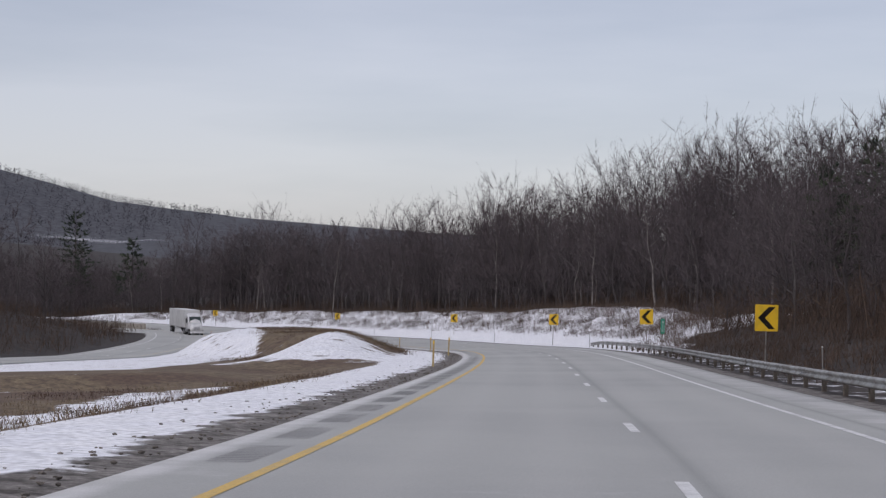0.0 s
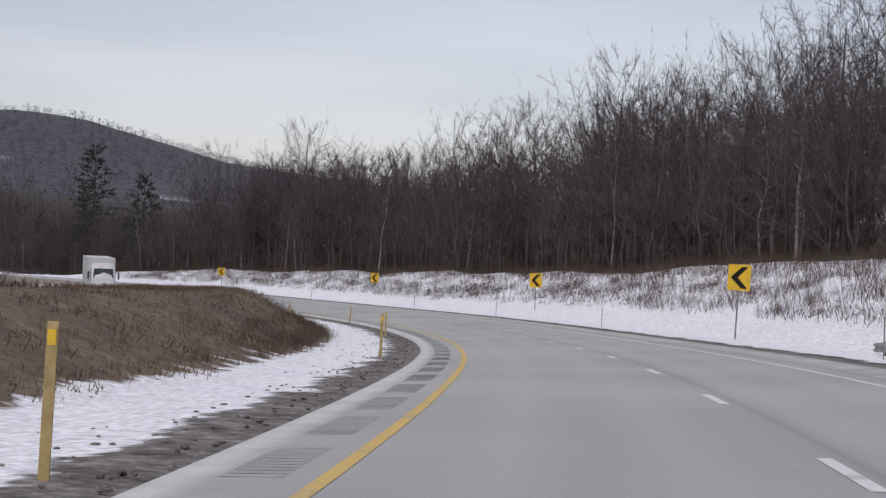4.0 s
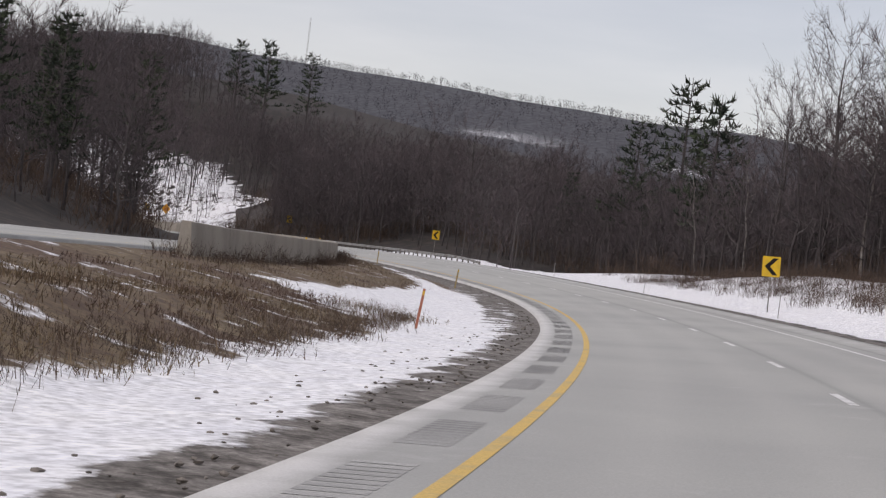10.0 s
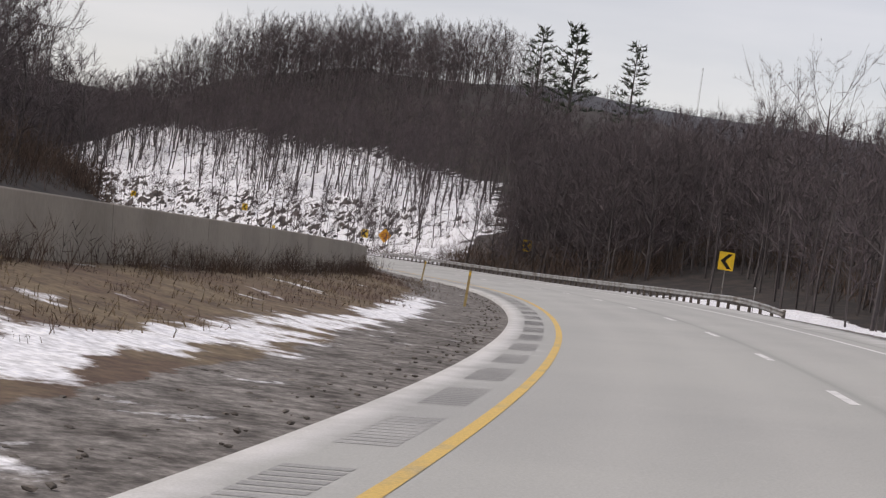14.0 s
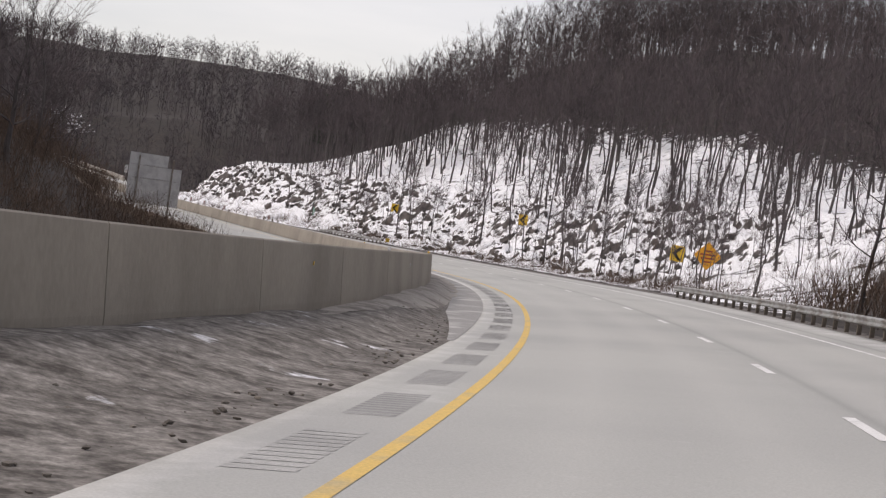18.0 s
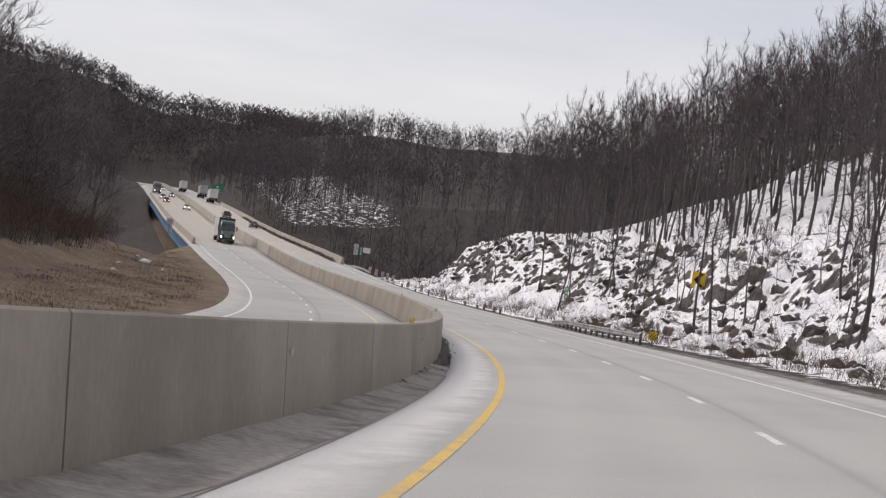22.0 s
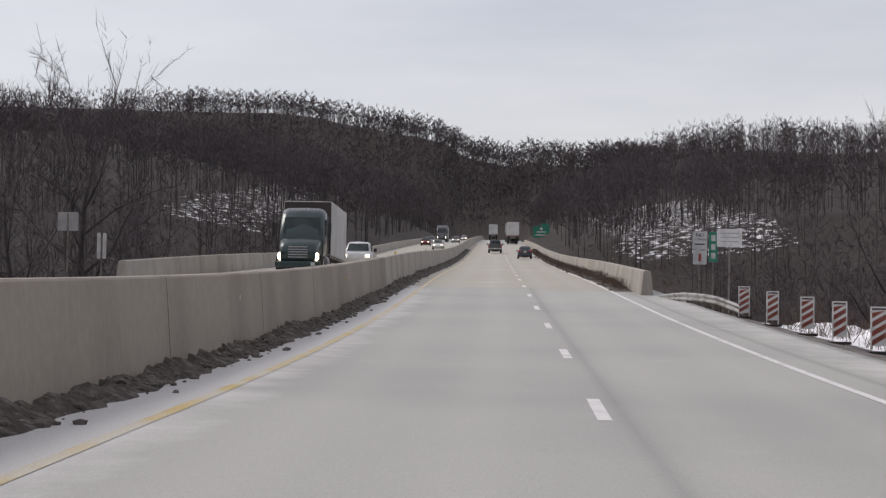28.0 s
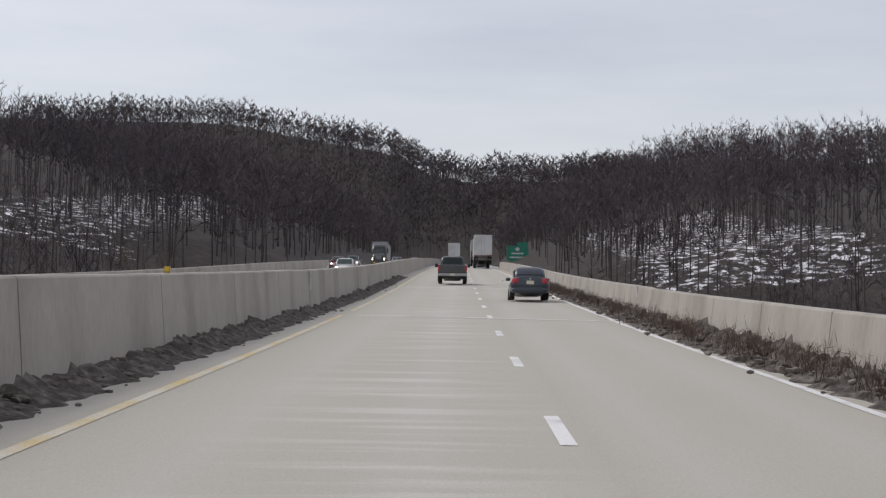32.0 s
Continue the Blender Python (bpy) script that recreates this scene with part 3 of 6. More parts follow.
SALTED_YELLOW = material("salt_bleached_yellow_paint", (0.62, 0.48, 0.21), 0.8, spots=(0.62, 0.59, 0.5), spot_scale=0.8, spot_range=(0.35, 0.6), grain=0.12, grain_scale=30)
sway = lambda s: np.interp(s, [150, 178, 237, 280, 560, 592, 651, 710, 760], [0, .06, .16, 0, 0, .1, .08, .11, 0])
for a, b, mat in ((-60, 715, YELLOW_PAINT), (715, 1500, SALTED_YELLOW)):
    line_thing("yellow_edge_line", stripe("yellow_edge_line", a, b, YELLOW, 0.16, mat, "", None, 1.0, sway), "salt-bleached yellow edge line along the inner shoulder" if mat is SALTED_YELLOW else "worn yellow edge line along the inner shoulder")
line_thing("white_edge_line", stripe("white_edge_line", -60, 1500, WHITE, 0.15, WHITE_PAINT, ""), "white edge line along the outer shoulder")
line_thing("white_edge_line", stripe("white_edge_line", -60, 1500, -4.1, 0.15, WHITE_PAINT, "", opposite), "white outer edge line of the opposite carriageway")
line_thing("yellow_edge_line", stripe("yellow_edge_line", -60, 1500, 3.6, 0.15, SALTED_YELLOW, "", opposite), "faded yellow inner edge line of the opposite carriageway")


def phase(s):
    return np.interp(s, [20, 75, 180, 280, 400, 520, 575, 695, 755, 845, 970, 1500], [4.8, 8.5, 9.7, 12.06, 16.8, 18.5, 18.8, 24.2, 27.0, 26.8, 25.7, 25.7])


def dash_mesh(a, u, center=None):
    return stripe("lane_dash", a - 1.52, a + 1.52, u, 0.16, WHITE_PAINT, "", center, 0.76)


marks = new("lane_line")
tagged(marks, "broken white lane line of short worn dashes", "road marking", kind="structure")
for k in range(-3, 100):
    a = 12.19 * k
    for _ in range(4):
        a = 12.19 * k + float(phase(a))
    ob = new("lane_dash", dash_mesh(a, 0.0))
    ob.parent = marks
marks = new("lane_line_opposite")
tagged(marks, "broken white lane line of the opposite carriageway", "road marking", kind="structure")
for k in range(0, 90):
    ob = new("lane_dash", dash_mesh(12.19 * k + 90.0, -0.25, opposite))
    ob.parent = marks


# ---- mesh helpers ----
def part(name, bm, mat, parent, label=""):
    """Links a bmesh as one mesh under a thing or a part."""
    me = bpy.data.meshes.new(name)
    bm.to_mesh(me)
    bm.free()
    me.materials.append(mat)
    ob = new(name, me)
    ob.parent = parent
    return tagged(ob, label)


def thing(name, label, category, m=None, group="", kind=""):
    ob = new(name)
    ob.empty_display_size = 0.2
    if m is not None:
        ob.matrix_world = m
    return tagged(ob, label, category, group, kind)


def box(x, y, z, dx, dy, dz, bevel=0.0, bm=None, rot=None):
    """A box about (x, y, z) with sides dx, dy, dz and rounded edges."""
    bm = bm or bmesh.new()
    made = bmesh.ops.create_cube(bm, size=1.0)["verts"]
    bmesh.ops.scale(bm, vec=(dx, dy, dz), verts=made)
    if bevel:
        edges = list({e for v in made for e in v.link_edges})
        made = list({v for f in bmesh.ops.bevel(bm, geom=edges, offset=bevel, segments=2, affect="EDGES", profile=0.6)["faces"] for v in f.verts} | {v for v in made if v.is_valid})
    if rot is not None:
        bmesh.ops.transform(bm, matrix=rot, verts=made)
    bmesh.ops.translate(bm, vec=(x, y, z), verts=made)
    return bm


def tube(x, y, z, r, depth, axis="Z", sides=16, r2=None, bm=None):
    bm = bm or bmesh.new()
    made = bmesh.ops.create_cone(bm, cap_ends=True, segments=sides, radius1=r, radius2=r if r2 is None else r2, depth=depth)["verts"]
    turn = {"Z": Matrix(), "X": Matrix.Rotation(radians(90), 4, "Y"), "Y": Matrix.Rotation(radians(90), 4, "X")}[axis]
    bmesh.ops.transform(bm, matrix=Matrix.Translation((x, y, z)) @ turn, verts=made)
    return bm


def prism(outline, x0, x1, bm=None, bevel=0.0):
    """A closed outline in (y, z), pulled along x from x0 to x1."""
    bm = bm or bmesh.new()
    a = [bm.verts.new((x0, y, z)) for y, z in outline]
    b = [bm.verts.new((x1, y, z)) for y, z in outline]
    n = len(outline)
    made = [bm.faces.new((a[i], a[(i + 1) % n], b[(i + 1) % n], b[i])) for i in range(n)]
    made += [bm.faces.new(list(reversed(a))), bm.faces.new(b)]
    if bevel:
        bmesh.ops.bevel(bm, geom=[e for e in {e for f in made for e in f.edges}], offset=bevel, segments=2, affect="EDGES", profile=0.6)
    bmesh.ops.recalc_face_normals(bm, faces=bm.faces)
    return bm


def beside(s, u, h=0.0, turn=0.0):
    """A pose on the ground: x to the right of the road, y along it."""
    p = spot(s, u, h)
    return pose(*map(float, p), 0, 0, math.degrees(heading(s)) + turn)


def on_land(s, u, turn=0.0, sink=0.0):
    return beside(s, u, float(land(np.array([s]), np.array([u]))[0]) - sink, turn)


# ---- woods ----


def limb(p0, p1, r0, r1, sides):
    """A tapered prism between two places."""
    d = p1 - p0
    d = d / (np.linalg.norm(d) + 1e-9)
    side = np.cross(d, [0.3, 0.9, 0.2])
    side /= np.linalg.norm(side) + 1e-9
    up = np.cross(d, side)
    a = np.arange(sides) * 2 * np.pi / sides
    ring = np.cos(a)[:, None] * side + np.sin(a)[:, None] * up
    v = np.concatenate([p0 + ring * r0, p1 + ring * r1])
    i = np.arange(sides)
    j = (i + 1) % sides
    f = np.concatenate([np.stack([i, j, j + sides], -1), np.stack([i, j + sides, i + sides], -1)])
    return v, f


class Soup:
    """Vertices and triangles, gathered."""
    def __init__(self):
        self.v, self.f, self.n = [], [], 0

    def add(self, v, f):
        self.v.append(v), self.f.append(f + self.n)
        self.n += len(v)

    def arrays(self):
        return np.concatenate(self.v), np.concatenate(self.f)


def twig_tris(soup, at, way, length, width, r):
    """Slender single twigs."""
    n = len(at)
    side = np.cross(way, r.normal(size=(n, 3)))
    side /= np.linalg.norm(side, axis=1)[:, None] + 1e-9
    v = np.stack([at - side * width[:, None] / 2, at + side * width[:, None] / 2, at + way * length[:, None]], 1).reshape(-1, 3)
    soup.add(v, np.arange(3 * n).reshape(n, 3))


def bare_tree(seed, height=20.0, spread=4.0, first=0.35, limbs=13, subs=6, twigs=17, sides=5, girth=0.2, twig_width=0.036, twig_length=1.0, knots=5, upright=1.0):
    """A leafless tree with a domed crown of rising branches: wood (trunk and limbs) and crown (fine branches and twigs)."""
    r = np.random.default_rng(seed)
    wood, crown = Soup(), Soup()
    p = [np.zeros(3)]
    for k in range(knots):
        p.append(p[-1] + np.array([r.normal(0, .25), r.normal(0, .25), height * 0.74 / knots]))
    rad = lambda f: girth * (1 - f) ** 0.8 + 0.02
    for k in range(knots):
        wood.add(*limb(p[k], p[k + 1], rad(k / knots), rad((k + 1) / knots), sides))
    p = np.array(p)
    for b in range(limbs):
        top = (b + r.random()) / limbs
        f = first + (1.0 - first) * top
        base = np.array([np.interp(f * knots, np.arange(knots + 1), p[:, c]) for c in range(3)])
        az = r.random() * 1.5 + b * 2.4
        rise = r.uniform(0.2, 0.6) + 1.5 * top ** 1.5 * upright
        way = np.array([np.cos(az), np.sin(az), rise])
        way /= np.linalg.norm(way)
        length = spread * (0.62 + 0.55 * np.sin(3.0 * min(1.0, top * 0.7 + 0.2))) * r.uniform(0.75, 1.2)
        bow = np.array([0, 0, 0.28]) + r.normal(0, .16, 3)
        pts = [base]
        for k in range(3):
            pts.append(pts[-1] + (way + bow * k) * length / 3)
        pts = np.array(pts)
        r0 = rad(f) * 0.55
        if knots > 3:
            for k in range(3):
                wood.add(*limb(pts[k], pts[k + 1], r0 * (1 - .33 * k), max(r0 * (.67 - .33 * k), 0.012), 3))
        else:
            twig_tris(wood, base[None], (pts[3] - base)[None] / length, np.array([length]), np.array([r0 * 2]), r)
        q = r.uniform(0.2, 1.0, subs) * 3
        start = np.stack([np.interp(q, np.arange(4), pts[:, c]) for c in range(3)], -1)
        w2 = way * 0.8 + r.normal(0, 0.5, (subs, 3)) + np.array([0, 0, 0.4 * upright])
        w2 /= np.linalg.norm(w2, axis=1)[:, None]
        reach = length * r.uniform(0.35, 0.62, subs)
        twig_tris(crown, start, w2, reach, np.full(subs, twig_width * 1.7), r)
        n = twigs * subs
        c = np.repeat(np.arange(subs), twigs)
        at = start[c] + w2[c] * (reach[c] * r.uniform(0.05, 1.0, n))[:, None]
        w3 = w2[c] * 0.8 + r.normal(0, 0.5, (n, 3)) + np.array([0, 0, 0.3 * upright])
        w3 /= np.linalg.norm(w3, axis=1)[:, None]
        twig_tris(crown, at, w3, r.uniform(0.45, 1.15, n) * twig_length, np.full(n, twig_width), r)
    wood, crown = wood.arrays(), crown.arrays()
    fit = height / np.percentile(crown[0][:, 2], 99.7)
    return (wood[0] * fit, wood[1]), (crown[0] * fit, crown[1])


def pine_tree(seed, height=18.0, spread=3.6, whorls=15):
    r = np.random.default_rng(seed)
    wood, crown = Soup(), Soup()
    wood.add(*limb(np.zeros(3), np.array([0, 0, height * 0.6]), 0.26, 0.14, 6))
    wood.add(*limb(np.array([0, 0, height * 0.6]), np.array([0, 0, height]), 0.14, 0.02, 5))
    for k in range(whorls * 6):
        f = 0.26 + 0.72 * (k + r.uniform(0, 2.5)) / (whorls * 6 + 2)
        reach = spread * (1.1 - f) ** 0.75 * r.uniform(0.45, 1.2)
        az = k * 2.4 + r.normal(0, .5)
        way = np.array([np.cos(az), np.sin(az), r.uniform(0.0, 0.4)])
        base = np.array([0, 0, height * f])
        tip = base + way * reach
        wood.add(*limb(base, tip, 0.045, 0.01, 3))
        n = 10 + int(14 * reach / spread)
        at = base + (tip - base) * r.uniform(0.35, 1.02, (n, 1))
        w3 = way * 0.5 + r.normal(0, 0.55, (n, 3)) + np.array([0, 0, 0.45])
        w3 /= np.linalg.norm(w3, axis=1)[:, None]
        twig_tris(crown, at, w3, r.uniform(0.45, 1.1, n), np.full(n, 0.24), r)
    return wood.arrays(), crown.arrays()


def bush(seed, height=1.2, stems=60, width=0.016, spread=0.7):
    r = np.random.default_rng(seed)
    s = Soup()
    at = np.concatenate([r.normal(0, spread, (stems, 2)), np.full((stems, 1), -0.05)], 1)
    way = np.concatenate([r.normal(0, .35, (stems, 2)), np.full((stems, 1), 1.0)], 1)
    way /= np.linalg.norm(way, axis=1)[:, None]
    length = r.uniform(.4, 1.0, stems) * height
    twig_tris(s, at, way, length, np.full(stems, width), r)
    k = stems * 2
    j = r.integers(0, stems, k)
    at2 = at[j] + way[j] * (length[j] * r.uniform(.3, .9, k))[:, None]
    way2 = way[j] + r.normal(0, .5, (k, 3))
    way2 /= np.linalg.norm(way2, axis=1)[:, None]
    twig_tris(s, at2, way2, r.uniform(.2, .45, k) * height, np.full(k, width * 0.7), r)
    return s.arrays()


def scattered(protos, places, turns, sizes, r):
    """Copies of prototypes, joined into one soup."""
    soup = Soup()
    pick = r.integers(0, len(protos), len(places))
    for k, (v, f) in enumerate(protos):
        idx = np.where(pick == k)[0]
        if not len(idx):
            continue
        c, s = np.cos(turns[idx]), np.sin(turns[idx])
        sc = sizes[idx]
        x = (v[None, :, 0] * c[:, None] - v[None, :, 1] * s[:, None]) * sc[:, None]
        y = (v[None, :, 0] * s[:, None] + v[None, :, 1] * c[:, None]) * sc[:, None]
        z = v[None, :, 2] * sc[:, None]
        p = np.stack([x, y, z], -1) + places[idx][:, None, :]
        n = len(idx)
        soup.add(p.reshape(-1, 3), (f[None] + (np.arange(n) * len(v))[:, None, None]).reshape(-1, 3))
    return soup.arrays()


NEAR_TREES = [bare_tree(k, height=h, spread=sp, girth=g, first=fi, limbs=15, subs=5, twigs=12, twig_width=0.034, twig_length=1.25, upright=.75) for k, h, sp, g, fi in ((1, 16, 3.6, .13, .12), (2, 18, 3.6, .14, .2), (3, 14, 3.4, .11, .08), (4, 17, 4.0, .15, .15), (5, 12, 3.2, .09, .06))]
TALL_TREES = [bare_tree(10 + k, height=h, spread=sp, girth=g, first=fi, limbs=18, subs=6, twigs=13, twig_width=0.03, twig_length=1.05, sides=6, upright=.7) for k, h, sp, g, fi in ((1, 23, 5.6, .26, .34), (2, 25, 5.0, .24, .42), (3, 22, 6.2, .28, .3), (4, 24, 4.6, .22, .4))]
THIN_TREES = [bare_tree(20 + k, height=h, spread=sp, girth=g, first=fi, limbs=13, subs=4, twigs=11, sides=4, twig_width=0.042, twig_length=1.15, upright=1.25) for k, h, sp, g, fi in ((1, 19, 2.6, .12, .52), (2, 21, 2.8, .14, .55), (3, 16, 2.4, .10, .5), (4, 22, 3.0, .15, .5))]
BACK_TREES = [bare_tree(30 + k, height=h, spread=sp, girth=g, first=fi, limbs=11, subs=3, twigs=8, sides=4, twig_width=0.062, twig_length=1.8, knots=3) for k, h, sp, g, fi in ((1, 19, 3.8, .13, .2), (2, 21, 3.4, .14, .3), (3, 16, 3.4, .11, .15), (4, 20, 4.2, .15, .22))]
FAR_TREES = [bare_tree(40 + k, height=h, spread=3.6, girth=.17, first=.34, limbs=9, subs=2, twigs=5, sides=3, twig_width=0.155, twig_length=2.4, knots=2) for k, h in ((1, 18), (2, 20), (3, 16), (4, 19))]
SLIM_TREES = [bare_tree(70 + k, height=h, spread=3.4, girth=.15, first=.58, limbs=9, subs=2, twigs=5, sides=3, twig_width=0.16, twig_length=2.2, knots=2) for k, h in ((1, 18), (2, 20), (3, 16), (4, 19))]
HILL_TREES = [bare_tree(55 + k, height=h, spread=3.6, girth=.14, first=.3, limbs=6, subs=1, twigs=7, sides=3, twig_width=0.34, twig_length=2.8, knots=1) for k, h in ((1, 17), (2, 19), (3, 15))]
SPECK_TREES = [bare_tree(50 + k, height=h, spread=3.4, girth=.12, first=.12, limbs=5, subs=1, twigs=5, sides=3, twig_width=0.8, twig_length=2.6, knots=1) for k, h in ((1, 15), (2, 17), (3, 13))]
PINES = [pine_tree(60 + k, h, sp, w) for k, h, sp, w in ((1, 19, 5.4, 11), (2, 16, 4.6, 10), (3, 22, 5.8, 12))]
BUSHES = [bush(80 + k, h, 20, 0.026, 0.55) for k, h in ((1, 1.1), (2, 1.5), (3, .8))]
BRIARS = [bush(90 + k, h, 32, 0.04, 1.2) for k, h in ((1, 2.6), (2, 3.4))]


def sown(s0, s1, u0, u1, count, r, inner=None):
    """Random ground places between two distances and two offsets; u0 and u1 may be functions of s."""
    s = r.uniform(s0, s1, count)
    lo = u0(s) if callable(u0) else np.full(count, float(u0))
    hi = u1(s) if callable(u1) else np.full(count, float(u1))
    u = lo + (hi - lo) * r.random(count) ** 1.3
    return s, u, spot(s, u, land(s, u) - 0.15)


def woods(name, protos, areas, size, label, wood_mat=None, crown_mat=None, grow=None, clear=None):
    """One stand of trees past counting: boles in one mesh, twigs in another; grow scales their size along the road."""
    r = np.random.default_rng(len(name) + len(areas) * 7)
    sown_at = [sown(*a, r) for a in areas]
    along, off, places = (np.concatenate([a[k] for a in sown_at]) for k in range(3))
    sizes = r.uniform(*size, len(places)) * (grow(along) if grow else 1.0)
    if clear:
        keep = ~clear(along, off, places)
        places, sizes = places[keep], sizes[keep]
    turns = r.random(len(places)) * 6.283
    top = thing(name, label, "woods", kind="stuff")
    pick_seed = int(r.integers(1 << 30))
    for key, which, mat in (("boles", 0, wood_mat or BARK), ("crowns", 1, crown_mat or TWIGS)):
        v, f = scattered([p[which] for p in protos], places, turns, sizes, np.random.default_rng(pick_seed))
        ob = new(key, mesh_from(key, v, f, mat, smooth=False))
        ob.parent = top
        tagged(ob, kind="stuff")
    return top


def brush(name, protos, areas, size, label, mat=None):
    r = np.random.default_rng(len(name) * 3 + len(areas))
    places = np.concatenate([sown(*a, r)[2] for a in areas])
    v, f = scattered(protos, places, r.random(len(places)) * 6.283, r.uniform(*size, len(places)), r)
    return tagged(new(name, mesh_from(name, v, f, mat or BRUSH, smooth=False)), label, "brush", kind="stuff")


# woods along the outside of the bend
outer_growth = lambda s: np.interp(s, [0, 120, 150, 200, 330, 345, 375, 400, 440, 470, 510, 560], [.66, .74, .86, 1.04, 1.04, .92, .94, 1.12, 1.04, .86, .66, .6])
back_of = lambda far: (lambda s: opposite(s) - far)
inner_edge = lambda s: opposite(s) - np.interp(s, [400, 425, 470, 520, 640], [8, 9.5, 13, 17, 19])
woods("roadside_thicket", NEAR_TREES, [(-20, 150, 16, 32, 110)], (.8, 1.05), "lower bare thicket behind the guard rail", grow=outer_growth)
woods("thicket_depth", BACK_TREES, [(-20, 150, 24, 60, 240)], (.8, 1.05), "dark depth of the bare thicket behind the guard rail", grow=outer_growth)
woods("edge_growth", NEAR_TREES, [(150, 300, 24.5, 34, 120), (300, 470, 24.5, 34, 130), (470, 520, 26, 38, 40)], (.72, 1.12), "dense haze of bare young trees along the snowy verge", grow=outer_growth)
woods("deep_woods", BACK_TREES, [(150, 545, 29, 62, 720)], (.75, 1.02), "bare woods standing deep behind the edge", grow=outer_growth)
woods("distant_woods", FAR_TREES, [(150, 500, 60, 240, 600)], (.9, 1.15), "far bare woods behind the roadside", grow=outer_growth)
woods("tall_woods", TALL_TREES, [(185, 330, 27, 50, 60), (330, 465, 27, 46, 34), (500, 545, 30, 50, 4), (395, 425, 28, 38, 8), (790, 890, back_of(44), back_of(90), 26), (835, 905, back_of(26), back_of(44), 12), (730, 886, 34, 62, 34), (770, 880, 70, 150, 36)], (.84, 1.0), "tall spreading bare trees rising above the wood's edge", grow=outer_growth)
woods("corner_trees", TALL_TREES, [(486, 540, 25, 40, 9)], (.66, .84), "tall bare trees standing over the valley thicket")
woods("valley_thicket", BACK_TREES, [(500, 612, lambda s: np.maximum(11.5 + 5 * (s < 548), (s - 600) * .5 + 16), 80, 480), (612, 680, lambda s: 26 + (s - 612) * .42, 75, 130)], (.5, .74), "dense bare young trees below the guard rail")
woods("valley_edge_growth", NEAR_TREES, [(548, 604, 11, 30, 110)], (.55, .88), "dense haze of bare young trees below the guard rail")
woods("hillside_edge", THIN_TREES, [(640, 760, lambda s: np.interp(s, [640, 680], [17, 26]), 50, 140), (760, 888, 27, 46, 170)], (.72, .98), "thin bare trees standing on the snowy bench above the cut")
woods("hillside_woods", BACK_TREES, [(650, 890, 46, 96, 540), (770, 885, 60, 140, 300), (650, 890, 90, 230, 330), (868, 902, 38, 80, 60)], (.68, .95), "bare woods covering the steep hill above the cut", grow=lambda s: np.interp(s, [650, 690, 740], [.58, .74, 1.0]), clear=lambda s, u, p: u > 66 + np.clip(s - 690, 0, 400) * 0.62)
woods("hillside_saplings", THIN_TREES, [(622, 700, 10, 26, 80), (700, 780, 14, 26, 30), (780, 880, 17, 26, 20)], (.2, .45), "thin bare saplings among the rocks and snow")
woods("inner_woods", NEAR_TREES, [(100, 330, back_of(16), back_of(36), 40), (400, 640, inner_edge, back_of(36), 120), (715, 810, back_of(22), back_of(50), 80), (810, 895, back_of(24), back_of(56), 80)], (.65, 1.05), "bare woods along the opposite carriageway")
woods("inner_slope_woods", BACK_TREES, [(90, 330, back_of(26), back_of(80), 110), (440, 640, back_of(28), back_of(110), 260), (640, 900, back_of(38), back_of(160), 520), (820, 960, back_of(60), back_of(200), 200)], (.65, 1.0), "bare woods on the slope beyond the opposite carriageway")
snow_stand = lambda s, u, p: (s > 1184) & (s < 1392) & (((u > 20) & (u < 80)) | ((u < -40) & (u > -92)))
woods("valley_woods", FAR_TREES, [(905, 1180, 100, 240, 560), (930, 1180, -100, -200, 450), (900, 1180, -160, -300, 600), (1180, 1700, 16, 150, 1000), (1180, 1700, 150, 340, 550), (1180, 1700, -28, -150, 950), (1180, 1700, -150, -300, 1000)], (.72, 1.0), "bare woods on the hills across the valley", BARK, VALLEY_TWIGS, clear=snow_stand)
woods("snowy_stand", SLIM_TREES, [(1186, 1390, 22, 80, 330), (1186, 1390, -42, -92, 330)], (.7, .95), "slender bare trees with clear boles on snowy ground", BARK, VALLEY_TWIGS)
woods("valley_edge_woods", BACK_TREES, [(905, 1180, 36, 110, 330), (930, 1180, -40, -110, 300)], (.6, .9), "bare trees rising from the valley beside the bridge", BARK, VALLEY_TWIGS)
woods("closing_hill_woods", HILL_TREES, [(1690, 1800, 120, -260, 900), (1780, 1975, 110, -250, 2300), (1960, 2060, 110, -300, 350)], (.72, 1.0), "bare woods covering the hill that closes the valley", BARK, VALLEY_TWIGS)
snowy_clearing = lambda s, u, p: (np.sin(s * 37.1 + u * 11.7) > -0.35) & (((np.abs(p[:, 0] + 1000) < 110) & (np.abs(p[:, 1] - 1850) < 60)) | ((np.abs(p[:, 0] + 500) < 110) & (np.abs(p[:, 1] - 1700) < 60)) | ((np.abs(p[:, 0] + 790) < 60) & (np.abs(p[:, 1] - 1800) < 45)))
woods("ridge_woods", SPECK_TREES, [(900, 2380, 700, 2400, 9500)], (.45, .72), "bare woods covering the far ridge, coloured blue-grey for distant haze", HAZED_FARWOOD, HAZED_FARWOOD, clear=snowy_clearing)
woods("pine_stand", PINES, [(95, 150, 22, 44, 11), (404, 470, inner_edge, back_of(22), 7), (395, 430, 30, 36, 2), (440, 520, 32, 44, 4), (860, 885, 34, 60, 2)], (.55, .78), "scattered dark pines among the bare trees", BARK, NEEDLES)
